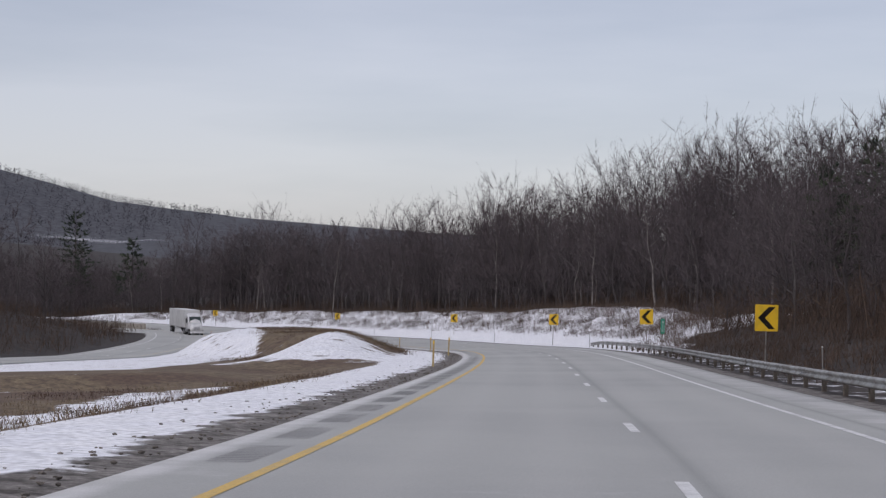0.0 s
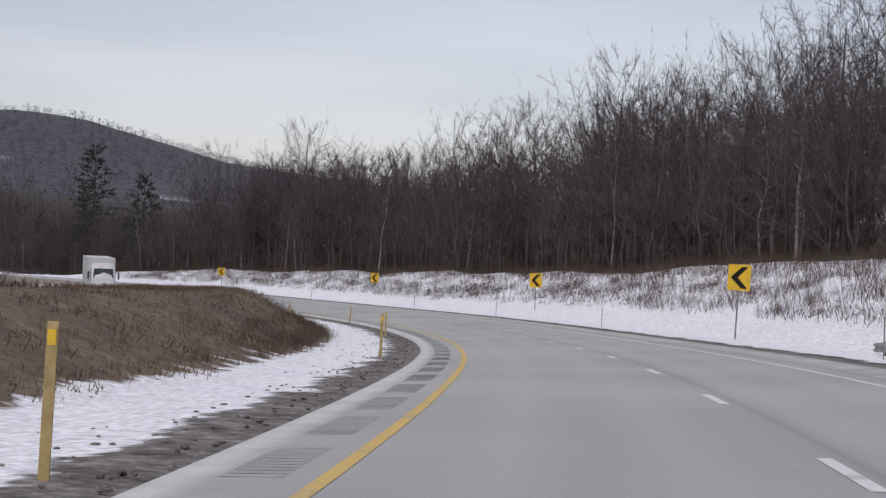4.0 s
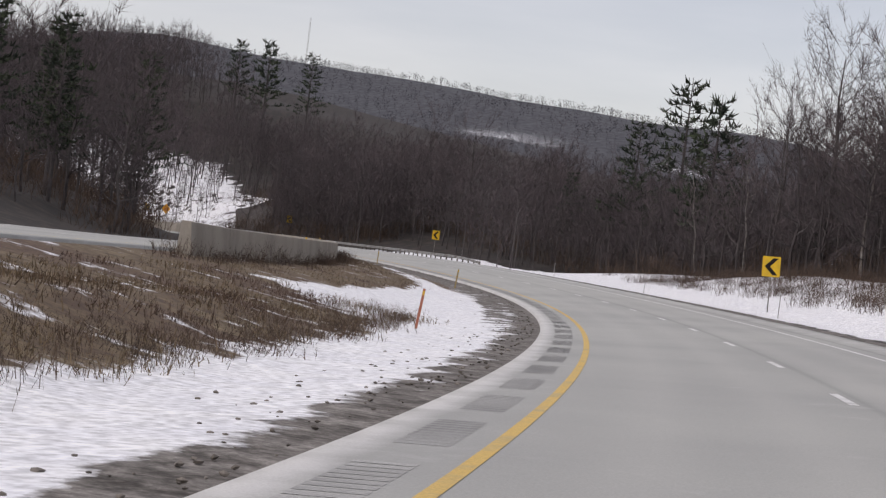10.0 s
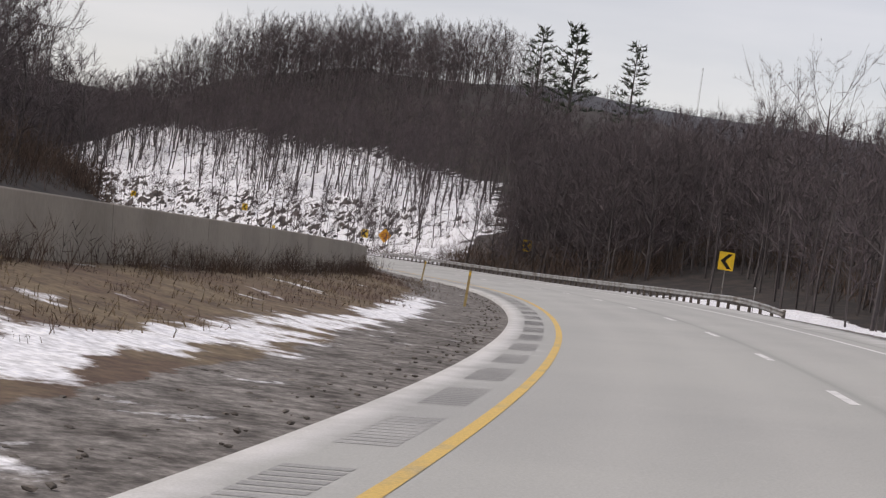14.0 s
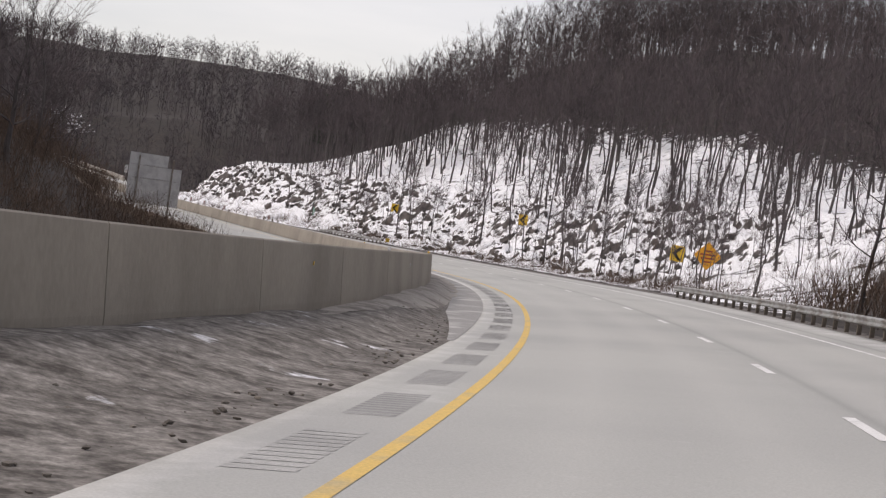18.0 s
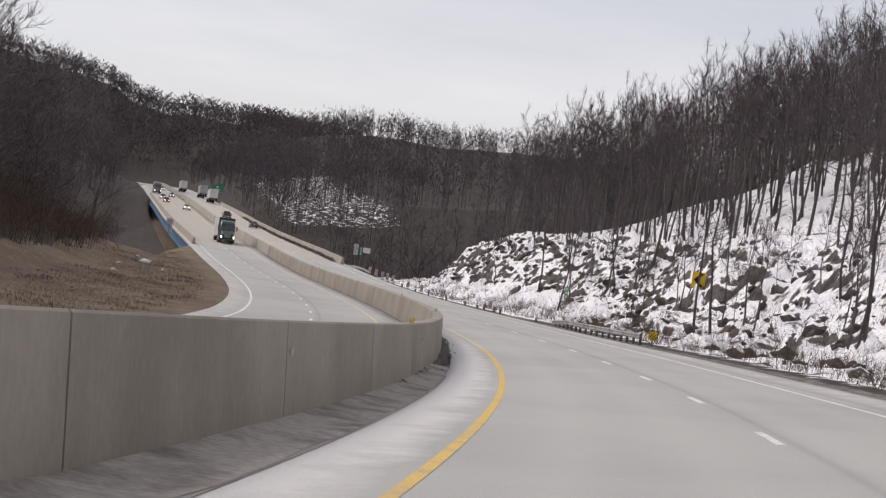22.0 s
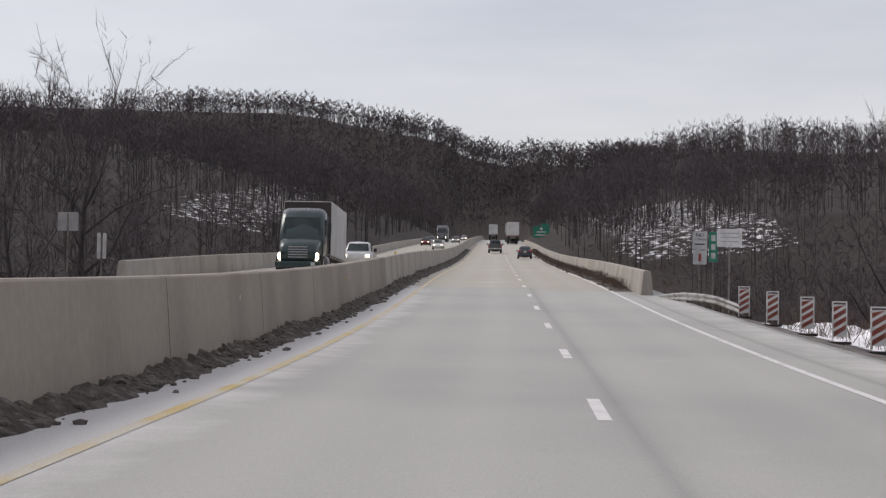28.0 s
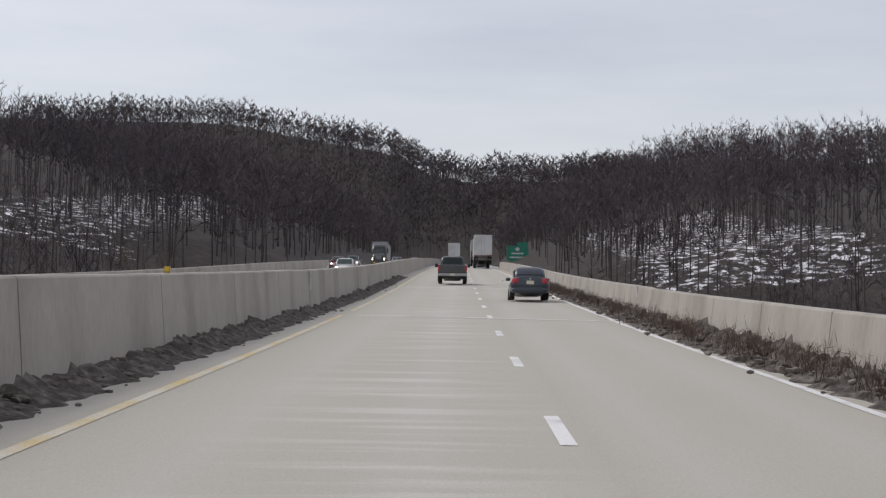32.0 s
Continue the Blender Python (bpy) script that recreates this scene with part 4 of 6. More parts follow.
brush("verge_brush", BUSHES, [(150, 450, 13, 25, 1700), (150, 450, 19, 25.5, 700), (60, 150, 9, 17, 400), (622, 775, 8.5, 12, 420), (622, 888, 12, 26, 600), (780, 890, 8.4, 15, 300)], (.6, 1.25), "dry leafless shrubs poking through the snow")
brush("bank_shrubs", BRIARS, [(150, 460, 14, 26, 520)], (.28, .5), "dark brown shrubs massed along the top of the snowy bank")
brush("wall_briars", BRIARS, [(395, 500, lambda s: wall_line(s) + .55, lambda s: wall_line(s) + 1.3, 46)], (.2, .42), "dark clumps of dead brush against the median wall")
brush("bank_briars", BRIARS, [(588, 656, back_of(9), back_of(24), 170)], (.5, .95), "brown briars on the bank beyond the opposite road")
brush("understory", BRIARS, [(-40, 150, 16, 36, 350), (150, 640, 25, 46, 700), (100, 330, lambda s: opposite(s) - 9, lambda s: opposite(s) - 30, 180), (400, 640, inner_edge, back_of(42), 420), (550, 612, 10.5, 30, 150), (690, 800, lambda s: opposite(s) - 19, lambda s: opposite(s) - 42, 240), (800, 900, lambda s: opposite(s) - 19, lambda s: opposite(s) - 45, 160), (892, 1200, 16, 60, 240), (892, 1200, -26, -70, 240)], (.7, 1.4), "tangled brown undergrowth at the foot of the woods")


# ---- median wall of cast panels ----
def wall_panel(s0, s1, line, base, height, foot, top, mat, parent, name="panel"):
    s = np.linspace(s0 + 0.024, s1 - 0.024, 6)
    prof = [(-foot, -0.4), (-foot, 0.08), (-foot * 0.8 - top * 0.2, 0.34), (-top, height - 0.03), (-top + 0.03, height), (top - 0.03, height), (top, height - 0.03), (foot * 0.8 + top * 0.2, 0.34), (foot, 0.08), (foot, -0.4)]
    n = len(prof)
    g = np.repeat(s, n)
    d = np.tile([x for x, _ in prof], len(s))
    h = np.tile([x for _, x in prof], len(s))
    p = spot(g, line(g) + d, base(g) + h)
    faces = []
    for k in range(len(s) - 1):
        for i in range(n):
            j = (i + 1) % n
            faces.append((k * n + i, k * n + j, (k + 1) * n + j, (k + 1) * n + i))
    me = mesh_from(name, p, faces, mat, smooth=False)
    bm = bmesh.new()
    bm.from_mesh(me)
    bm.verts.ensure_lookup_table()
    bm.faces.new([bm.verts[i] for i in range(n)])
    bm.faces.new([bm.verts[(len(s) - 1) * n + i] for i in reversed(range(n))])
    bmesh.ops.recalc_face_normals(bm, faces=bm.faces)
    bm.to_mesh(me)
    bm.free()
    ob = new(name, me)
    ob.parent = parent
    return ob


median_wall = thing("median_wall", "long stained concrete median barrier cast in panels", "barrier", kind="structure")
for k in range(int((1560 - WALL_FROM) / 9.15)):
    wall_panel(WALL_FROM + 9.15 * k, WALL_FROM + 9.15 * (k + 1), wall_line, wall_base, 1.38, 0.29, 0.19, BRIDGE_CONCRETE if WALL_FROM + 9.15 * k > 893 else CONCRETE, median_wall)
parapet = thing("bridge_parapet", "weathered concrete bridge parapet along the outer shoulder", "barrier", kind="structure")
for k in range(48):
    wall_panel(DECK_FROM - 4 + 6.1 * k, DECK_FROM - 4 + 6.1 * (k + 1), lambda s: s * 0 + 5.0, lambda s: s * 0, 1.02, 0.25, 0.15, BRIDGE_CONCRETE, parapet)
parapet = thing("bridge_parapet", "pale concrete parapet of the opposite bridge", "barrier", kind="structure")
for k in range(48):
    wall_panel(DECK_FROM - 4 + 6.1 * k, DECK_FROM - 4 + 6.1 * (k + 1), lambda s: opposite(s) - 5.0, lambda s: s * 0, 1.02, 0.25, 0.15, BRIDGE_CONCRETE, parapet)

# ---- trees that stand out one by one ----
def tree_thing(k, protos, s, u, size, turn, label, wood_mat, crown_mat, cache, group):
    top = thing("tree", label, "tree", on_land(s, u, turn) @ Matrix.Scale(size, 4), group)
    for key, which, mat in (("trunk", 0, wood_mat), ("crown", 1, crown_mat)):
        if (k, key) not in cache:
            v, f = protos[k][which]
            cache[(k, key)] = mesh_from(key, v, f, mat, smooth=False)
        ob = new(key, cache[(k, key)])
        ob.parent = top
    return top


oaks = [bare_tree(100 + k, height=h, spread=sp, girth=.34, first=.3, limbs=16, subs=7, twigs=14, sides=6, twig_width=0.03, upright=.7) for k, h, sp in ((1, 21, 6.2), (2, 23, 5.8))]
birches = [bare_tree(110 + k, height=h, spread=2.8, girth=.12, first=.45, limbs=10, subs=4, twigs=10) for k, h in ((1, 15), (2, 17))]
cache = {}
for n, (s, u, size, k) in enumerate(((292, 27, 1.0, 0), (338, 27, .98, 1), (356, 34, 1.0, 0), (262, 30, .95, 1), (390, 33, .95, 0), (430, 36, .9, 1), (518, 43, .95, 0), (560, 35, .9, 1), (571, 36, .85, 0), (596, 44, .9, 1), (165, 30, .8, 1), (205, 31, .95, 0), (230, 30, 1.0, 1), (944, -36, 1.35, 0), (950, -32.5, 1.4, 1), (915, 20.5, .95, 0), (612, -30.5, .6, 0), (676, -42, .7, 0), (706, -40, .75, 1), (730, -40, .75, 0))):
    tree_thing(k, oaks, s, u, size, n * 67.0, "large spreading bare oak at the edge of the woods", BARK, TWIGS, cache, "spreading trees")
cache = {}
for n in range(22):
    r = np.random.default_rng(500 + n)
    s, u = float(r.uniform(150, 470)), float(r.uniform(23, 30))
    tree_thing(n % 2, birches, s, u, float(r.uniform(.7, 1.1)), n * 41.0, "slender pale-barked bare tree at the wood's edge", PALE_BARK, TWIGS, cache, "pale trees")
cache = {}
for n in range(40):
    r = np.random.default_rng(700 + n)
    s, u = float(r.uniform(625, 885)), float(r.uniform(11.5, 22))
    tree_thing(n % 4, THIN_TREES, s, u, float(r.uniform(.3, .75)), n * 53.0, "thin young bare tree growing from the snowy bank", BARK, TWIGS, cache, "bank saplings")

cache = {}
for n, (s, u, tip) in enumerate(((726, 82, 51.5), (712, 80, 50.5), (714, 96, 50.0), (538, 60, 33.0), (473.5, 30.2, 22.2), (502, 33.1, 21.4))):
    tall = tip - float(land(np.array([s]), np.array([u]))[0])
    tree_thing(n % 3, PINES, s, u, tall / (19, 16, 22)[n % 3], n * 77.0, "tall dark pine rising above the bare trees", BARK, NEEDLES, cache, "tall pines")

# ---- rock cut: ledges of broken strata, snow lying on their treads ----
ROCK = material("dark_layered_rock", (0.050, 0.043, 0.040), 0.9, spots=(0.11, 0.095, 0.085), spot_scale=1.2, grain=0.3, grain_scale=9.0, bump=0.05, bump_scale=6.0, per_object=0.3)
ROCK_STUFF = material("dark_rock_ledges", (0.045, 0.039, 0.037), 0.9, spots=(0.10, 0.085, 0.078), spot_scale=1.2, grain=0.3, grain_scale=9.0, per_island=0.35)


def lumps(s, u, size, seed):
    """Smooth random lumps of a given size, from -1 to 1."""
    table = np.random.default_rng(seed).uniform(-1, 1, (64, 64))
    a, b = s / size, u / size
    i, j = np.floor(a).astype(int), np.floor(b).astype(int)
    f, g = a - i, b - j
    f, g = f * f * (3 - 2 * f), g * g * (3 - 2 * g)
    at = lambda m, k: table[m % 64, k % 64]
    return (at(i, j) * (1 - f) + at(i + 1, j) * f) * (1 - g) + (at(i, j + 1) * (1 - f) + at(i + 1, j + 1) * f) * g


def snowy_rock(n, l, mix, ranged, noise_at, col, b):
    """Bare rock on the risers and snow on the treads, with ragged edges between."""
    lie = n.new("ShaderNodeMath")
    lie.operation = "MULTIPLY_ADD"
    l.new(noise_at(1.3, 9.0, 0.62), lie.inputs[0])
    lie.inputs[1].default_value = 0.9
    l.new(layer(n, l, "snow"), lie.inputs[2])
    return mix("MIX", ranged(lie.outputs[0], 0.90, 1.0), col, (0.84, 0.845, 0.87))


CUT_ROCK = material("snowy_layered_rock", (0.040, 0.034, 0.033), 0.92, spots=(0.115, 0.098, 0.09), spot_scale=1.1, spot_range=(0.42, 0.62), grain=0.3, grain_scale=9.0, bump=0.05, bump_scale=5.0, extra=snowy_rock)
rs, ro = np.meshgrid(np.arange(628, 893.1, 0.42), np.linspace(3.0, 23.5, 64), indexing="ij")
lie0 = land(rs, ro + RIGHT_EDGE)
fade = np.clip((ro - 3.2) / 2.5, 0, 1) * np.clip((23.4 - ro) / 2.0, 0, 1) * np.clip((rs - 628) / 25, 0, 1) * np.clip((893 - rs) / 6, 0, 1)
foot = np.where(rs > 785, np.clip((ro - 8.0) / 2.0, 0.08, 1), 1.0)
knob = 0.45 * lumps(rs + ro, ro * 1.3, 4.6, 1) + 0.5 * lumps(rs + ro, ro * 2.2, 2.0, 2) + 0.34 * lumps(rs + ro, ro * 2.4, 0.95, 3)
raw = lie0 + fade * foot * knob * 1.15
tread = 0.62 + 0.2 * lumps(rs, ro, 14.0, 4)
stepped = (raw + 0.05 * rs * 0.3) / tread
stepped = (np.floor(stepped) + np.clip((stepped - np.floor(stepped) - 0.62) / 0.38, 0, 1)) * tread - 0.05 * rs * 0.3
cut_h = raw * (1 - 0.62 * fade * foot) + stepped * 0.62 * fade * foot + 0.10
cut_h = np.where(fade <= 0, lie0 - 0.12, cut_h)
slope_u, slope_s = np.gradient(cut_h, axis=1) / (20.5 / 63), np.gradient(cut_h, axis=0) / 0.42
lying = np.interp(rs, [690, 800], [1.0, 0.96]) - np.interp(rs, [690, 800], [0.52, 0.64]) * np.clip(np.hypot(slope_u, slope_s * 0.8) - 0.32, 0, 1.6) * np.clip(fade * 2, 0, 1) * foot
tagged(new("rock_cut", grid_mesh("rock_cut", rs, ro + RIGHT_EDGE, cut_h, CUT_ROCK, [("snow", lying)])), "stepped dark rock cut with snow lying on its ledges", "rock face", kind="structure")


def rock_shape(seed, blocky=True):
    r = np.random.default_rng(seed)
    bm = bmesh.new()
    bmesh.ops.create_icosphere(bm, subdivisions=1, radius=1.0)
    for v in bm.verts:
        if not blocky:
            v.co = Vector((v.co.x * 1.2, v.co.y * 0.9, v.co.z * 0.6)) * float(r.uniform(0.6, 1.25))
            continue
        v.co = Vector((round(v.co.x * 1.7) / 1.5, round(v.co.y * 1.7) / 2.1, round(v.co.z * 1.5) / 2.6)) * float(r.uniform(0.75, 1.2)) + Vector(r.normal(0, .06, 3))
    bmesh.ops.triangulate(bm, faces=bm.faces)
    bm.verts.ensure_lookup_table()
    v = np.array([x.co[:] for x in bm.verts])
    f = np.array([[x.index for x in y.verts] for y in bm.faces])
    bm.free()
    return v, f


rocks = [rock_shape(k) for k in range(6)]
r = np.random.default_rng(31)
n = 900
s = r.uniform(660, 892, n)
u = np.where(s > 785, 15.5, 9.6) + np.where(s > 785, 9, 14) * r.random(n) ** 1.2
v, f = scattered(rocks, spot(s, u, land(s, u) + 0.12), r.random(n) * 6.283, r.uniform(.15, .6, n) ** 1.3, r)
tagged(new("rock_ledges", mesh_from("rock_ledges", v, f, ROCK_STUFF, smooth=False)), "broken dark rock ledges showing through snow", "rock", kind="stuff")
rock_meshes = [mesh_from("boulder", v, f, ROCK, smooth=False) for v, f in rocks]
for n in range(60):
    s = float(r.uniform(690, 885))
    u = float(r.uniform(9.5, 17)) + 5.0 * (s > 785)
    ob = new("boulder", rock_meshes[n % 6])
    ob.matrix_world = on_land(s, u, float(r.uniform(0, 360)), 0.0) @ Matrix.Scale(float(r.uniform(.35, .75)), 4)
    tagged(ob, "dark angular boulder lodged in the snowy cut bank", "rock", "boulders on the bank")

# ---- dirt and weeds along the foot of the walls ----
DIRT = material("dark_roadside_dirt", (0.12, 0.105, 0.09), 0.95, spots=(0.20, 0.18, 0.16), spot_scale=1.5, grain=0.3, grain_scale=15.0, per_island=0.35)
BANK_DIRT = material("swept_crumbly_dirt", (0.060, 0.050, 0.043), 0.97, spots=(0.17, 0.152, 0.135), spot_scale=5.0, spot_range=(0.45, 0.68), grain=0.35, grain_scale=14.0, bump=0.06, bump_scale=9.0)
clods = [rock_shape(k + 20, False) for k in range(6)]


def dirt_bank(name, s0, s1, wall_face, way, wide, tall, label):
    """A continuous crumbly ridge of swept dirt against a wall, lumpy along its whole length."""
    g, f = np.meshgrid(np.arange(s0, s1, 0.13), np.linspace(0, 1, 9), indexing="ij")
    swell = 0.8 + 0.2 * lumps(g, f * 0, 3.1, 11) + 0.15 * lumps(g, f * 0, 0.7, 12)
    ends = np.clip((g - s0) / 14, 0, 1) * np.clip((s1 - g) / 8, 0, 1)
    crumb = 0.30 * lumps(g, f * wide(g), 0.16, 13) + 0.32 * lumps(g, f * wide(g) + 5, 0.33, 14)
    rise = tall(g) * swell * ends * (np.cos(f * np.pi) * 0.5 + 0.5) * (1 + crumb * 1.5)
    u = wall_face(g) + way * (f * wide(g) * (0.8 + 0.25 * swell + 0.2 * lumps(g, f * 0, 0.5, 15)) - 0.02)
    return tagged(new(name, grid_mesh(name, g, u, rise + 0.012 - 0.06 * (f > 0.99), BANK_DIRT)), label, "dirt", kind="stuff")


dirt_bank("dirt_windrow", 664, 1090, lambda s: wall_line(s) + 0.27, 1, lambda s: np.interp(s, [690, 800, 900, 960], [.34, .42, .62, .7]), lambda s: np.interp(s, [690, 800, 900, 960], [.12, .17, .2, .22]), "crumbly dark dirt piled along the wall's foot")
dirt_bank("dirt_windrow", 899, 1090, lambda s: s * 0 + 4.76, -1, lambda s: s * 0 + 0.85, lambda s: s * 0 + 0.32, "dark dirt bank along the bridge parapet's foot")
n = 7000
s = np.concatenate([r.uniform(660, 800, n // 3), r.uniform(800, 1060, n - n // 3)])
away = np.abs(r.normal(0, .22, n))
u = wall_line(s) + 0.34 + away * np.interp(s, [690, 900], [.6, 1.2])
v, f = scattered(clods, spot(s, u, 0.015 + 0.15 * r.random(n) * np.clip(1 - away / .4, 0, 1) * np.interp(s, [680, 720, 900], [0, .6, 1.2])), r.random(n) * 6.283, .015 + .075 * r.random(n) ** 1.6, r)
tagged(new("dirt_clods", mesh_from("dirt_clods", v, f, DIRT, smooth=False)), "loose dark clods along the wall's foot", "dirt", kind="stuff")
n = 1500
s = r.uniform(900, 1080, n)
v, f = scattered(clods, spot(s, 4.66 - np.abs(r.normal(0, .4, n)), 0.03 + 0.14 * r.random(n)), r.random(n) * 6.283, r.uniform(.03, .11, n), r)
tagged(new("dirt_clods", mesh_from("dirt_clods", v, f, DIRT, smooth=False)), "loose dark clods on the parapet's dirt bank", "dirt", kind="stuff")
weeds = [bush(130 + k, .55, 16, .014, .18) for k in range(3)]
n = 900
s = r.uniform(900, 1080, n)
v, f = scattered(weeds, spot(s, 4.62 - np.abs(r.normal(0, .24, n)), 0.12), r.random(n) * 6.283, r.uniform(.4, 1.1, n), r)
tagged(new("parapet_weeds", mesh_from("parapet_weeds", v, f, BRUSH, smooth=False)), "dry brown weeds sprouting from the dirt", "weeds", kind="stuff")
n = 220
s = r.uniform(345, 500, n)
u = wall_line(s) + 0.5 + np.abs(r.normal(0, .5, n))
v, f = scattered(BUSHES, spot(s, u, land(s, u)), r.random(n) * 6.283, r.uniform(.25, .9, n), r)
tagged(new("wall_weeds", mesh_from("wall_weeds", v, f, BRUSH, smooth=False)), "dry weeds along the foot of the median wall", "weeds", kind="stuff")
# tall dry grass on the median hump
tufts = [bush(140 + k, .34, 16, .03, .5) for k in range(4)]
STRAW = material("dry_straw_grass", (0.165, 0.122, 0.075), 0.95, spots=(0.085, 0.052, 0.038), spot_scale=0.16, grain=0.0, per_island=0.5)
n = 4600
s = np.concatenate([r.uniform(126, 350, 3500), r.uniform(0, 80, 700), r.uniform(350, 500, 400)])
f0 = r.random(n)
inner = np.where(s < 350, -10.6 - 0.4 * np.sin(s * .7), LEFT_EDGE - np.interp(s, [350, 362, 385, 423, 475, 500], [10.6, 8.6, 6.3, 5.0, 3.4, 3.0]))
outer = np.where(s < 350, opposite(s) + 7.5, wall_line(s) + .5)
u = inner + (np.maximum(outer, inner - 14) - inner) * f0 ** 1.3
v, f = scattered(tufts, spot(s, u, land(s, u)), r.random(n) * 6.283, r.uniform(.35, 1.0, n), r)
tagged(new("median_grass", mesh_from("median_grass", v, f, STRAW, smooth=False)), "rough dry brown grass on the median hump", "grass", kind="stuff")
n = 1700
s = r.uniform(690, 893, n)
u = opposite(s) - 7.5 - np.where(s > 800, 13, 8) * r.random(n)
v, f = scattered(tufts, spot(s, u, land(s, u)), r.random(n) * 6.283, r.uniform(.3, .9, n), r)
tagged(new("bank_grass", mesh_from("bank_grass", v, f, STRAW, smooth=False)), "short dry grass on the bank beside the opposite road", "grass", kind="stuff")
n = 900
s = r.uniform(165, 350, n)
u = -10.5 - np.abs(r.normal(0, 1.2, n))
v, f = scattered(BUSHES, spot(s, u, land(s, u)), r.random(n) * 6.283, r.uniform(.18, .5, n), r)
tagged(new("median_brush", mesh_from("median_brush", v, f, BRUSH, smooth=False)), "reddish brown dead stalks at the hump's snowy foot", "brush", kind="stuff")
# small dark stones and clods on the gravel shoulder
n = 3200
s = r.uniform(0, 640, n)
u = -6.3 - np.abs(r.normal(0, 1.0, n))
v, f = scattered(clods, spot(s, u, land(s, u) + .005), r.random(n) * 6.283, r.uniform(.012, .055, n), r)
tagged(new("shoulder_stones", mesh_from("shoulder_stones", v, f, DIRT, smooth=False)), "scattered clods and stones on the gravel shoulder", "stones", kind="stuff")

# ---- signs ----
SIGN_YELLOW = material("yellow_sign_sheeting", (0.80, 0.50, 0.02), 0.45, spots=(0.66, 0.42, 0.03), spot_scale=2.0, grain=0.06)
SIGN_AMBER = material("amber_sign_sheeting", (0.78, 0.36, 0.012), 0.45, spots=(0.66, 0.30, 0.012), spot_scale=2.0, grain=0.06)
SIGN_BLACK = material("black_sign_film", (0.022, 0.016, 0.014), 0.5, grain=0.1)
SIGN_GREEN = material("green_sign_sheeting", (0.012, 0.20, 0.12), 0.45, spots=(0.02, 0.25, 0.16), spot_scale=2.0, grain=0.06)
SIGN_WHITE = material("white_sign_sheeting", (0.66, 0.66, 0.65), 0.5, spots=(0.52, 0.52, 0.51), spot_scale=2.0, grain=0.06)
SIGN_BACK = material("dull_aluminium_sign_back", (0.42, 0.42, 0.42), 0.6, 0.2, spots=(0.33, 0.33, 0.33), spot_scale=1.0, grain=0.1)
STEEL_POST = material("weathered_steel_post", (0.26, 0.25, 0.23), 0.6, 0.5, spots=(0.16, 0.13, 0.11), spot_scale=3.0, grain=0.15)
RED_LETTER = material("red_brown_sign_film", (0.32, 0.05, 0.02), 0.5, grain=0.1)
ORANGE_STRIPE = material("faded_orange_red_sheeting", (0.46, 0.13, 0.09), 0.5, spots=(0.38, 0.14, 0.11), spot_scale=3.0, grain=0.1)
TAN_POST = material("yellow_tan_plastic_post", (0.42, 0.32, 0.13), 0.6, spots=(0.34, 0.24, 0.10), spot_scale=4.0, grain=0.12)
ORANGE_POST = material("orange_plastic_post", (0.38, 0.13, 0.075), 0.6, grain=0.12)
GREY_POST = material("thin_grey_post", (0.22, 0.21, 0.20), 0.7, grain=0.15)
OLD_WOOD = material("grey_rotten_timber", (0.17, 0.145, 0.12), 0.95, spots=(0.10, 0.085, 0.07), spot_scale=4.0, grain=0.25, stretch=(1, 1, .3))


def lettering(words, size, mat, parent, at, spacing=1.0, name="lettering"):
    """Flat letters, facing back along the road, centred at a place."""
    c = bpy.data.curves.new(name, "FONT")
    c.body, c.size, c.align_x, c.align_y, c.extrude, c.space_line = words, size, "CENTER", "CENTER", 0.002, spacing
    c.materials.append(mat)
    ob = new(name, c)
    ob.parent = parent
    ob.matrix_basis = pose(*at, 90, 0, 0)
    return ob


def plate(w, h, z, y=0.0, x=0.0, thick=0.006, round_by=0.03):
    """An upright rectangular sign plate with rounded corners."""
    bm = box(x, y, z, w, thick, h)
    edges = [e for e in bm.edges if abs(e.verts[0].co.y - e.verts[1].co.y) > thick * 0.5]
    bmesh.ops.bevel(bm, geom=edges, offset=round_by, segments=3, affect="EDGES")
    return bm


def u_post(x, y, z0, z1, w=0.06):
    bm = box(x, y, (z0 + z1) / 2, w, 0.012, z1 - z0)
    box(x - w / 2, y + 0.016, (z0 + z1) / 2, 0.008, 0.03, z1 - z0, bm=bm)
    box(x + w / 2, y + 0.016, (z0 + z1) / 2, 0.008, 0.03, z1 - z0, bm=bm)
    return bm


def chevron_sign(s, u, h, turn=0.0, lean=0.0):
    ground = float(land(np.array([s]), np.array([u]))[0])
    m = beside(s, u, ground, turn) @ pose(0, 0, 0, 0, lean, 0)
    top = thing("chevron_sign", "yellow curve sign with a black left-pointing chevron on a steel post", "road sign", m, "chevron signs round the bend")
    z = max(h - ground, 1.7)
    part("panel", plate(1.12, 1.25, z), SIGN_YELLOW, top)
    bm = bmesh.new()
    pts = [(0.42, 0.52), (0.10, 0.52), (-0.42, 0.0), (0.10, -0.52), (0.42, -0.52), (-0.08, 0.0)]
    verts = [bm.verts.new((x, -0.009, z + y)) for x, y in pts]
    bm.faces.new(verts[:3] + [verts[5]])
    bm.faces.new([verts[2], verts[3], verts[4], verts[5]])
    bmesh.ops.solidify(bm, geom=bm.faces[:], thickness=0.003)
    part("chevron", bm, SIGN_BLACK, top, "black chevron")
    part("post", u_post(0, 0.02, -0.4, z + 0.40), STEEL_POST, top, "steel post")
    for dz in (-0.3, 0.3):
        part("bolt", tube(0, -0.006, z + dz, 0.012, 0.012, "Y", 8), STEEL_POST, top)
    return top


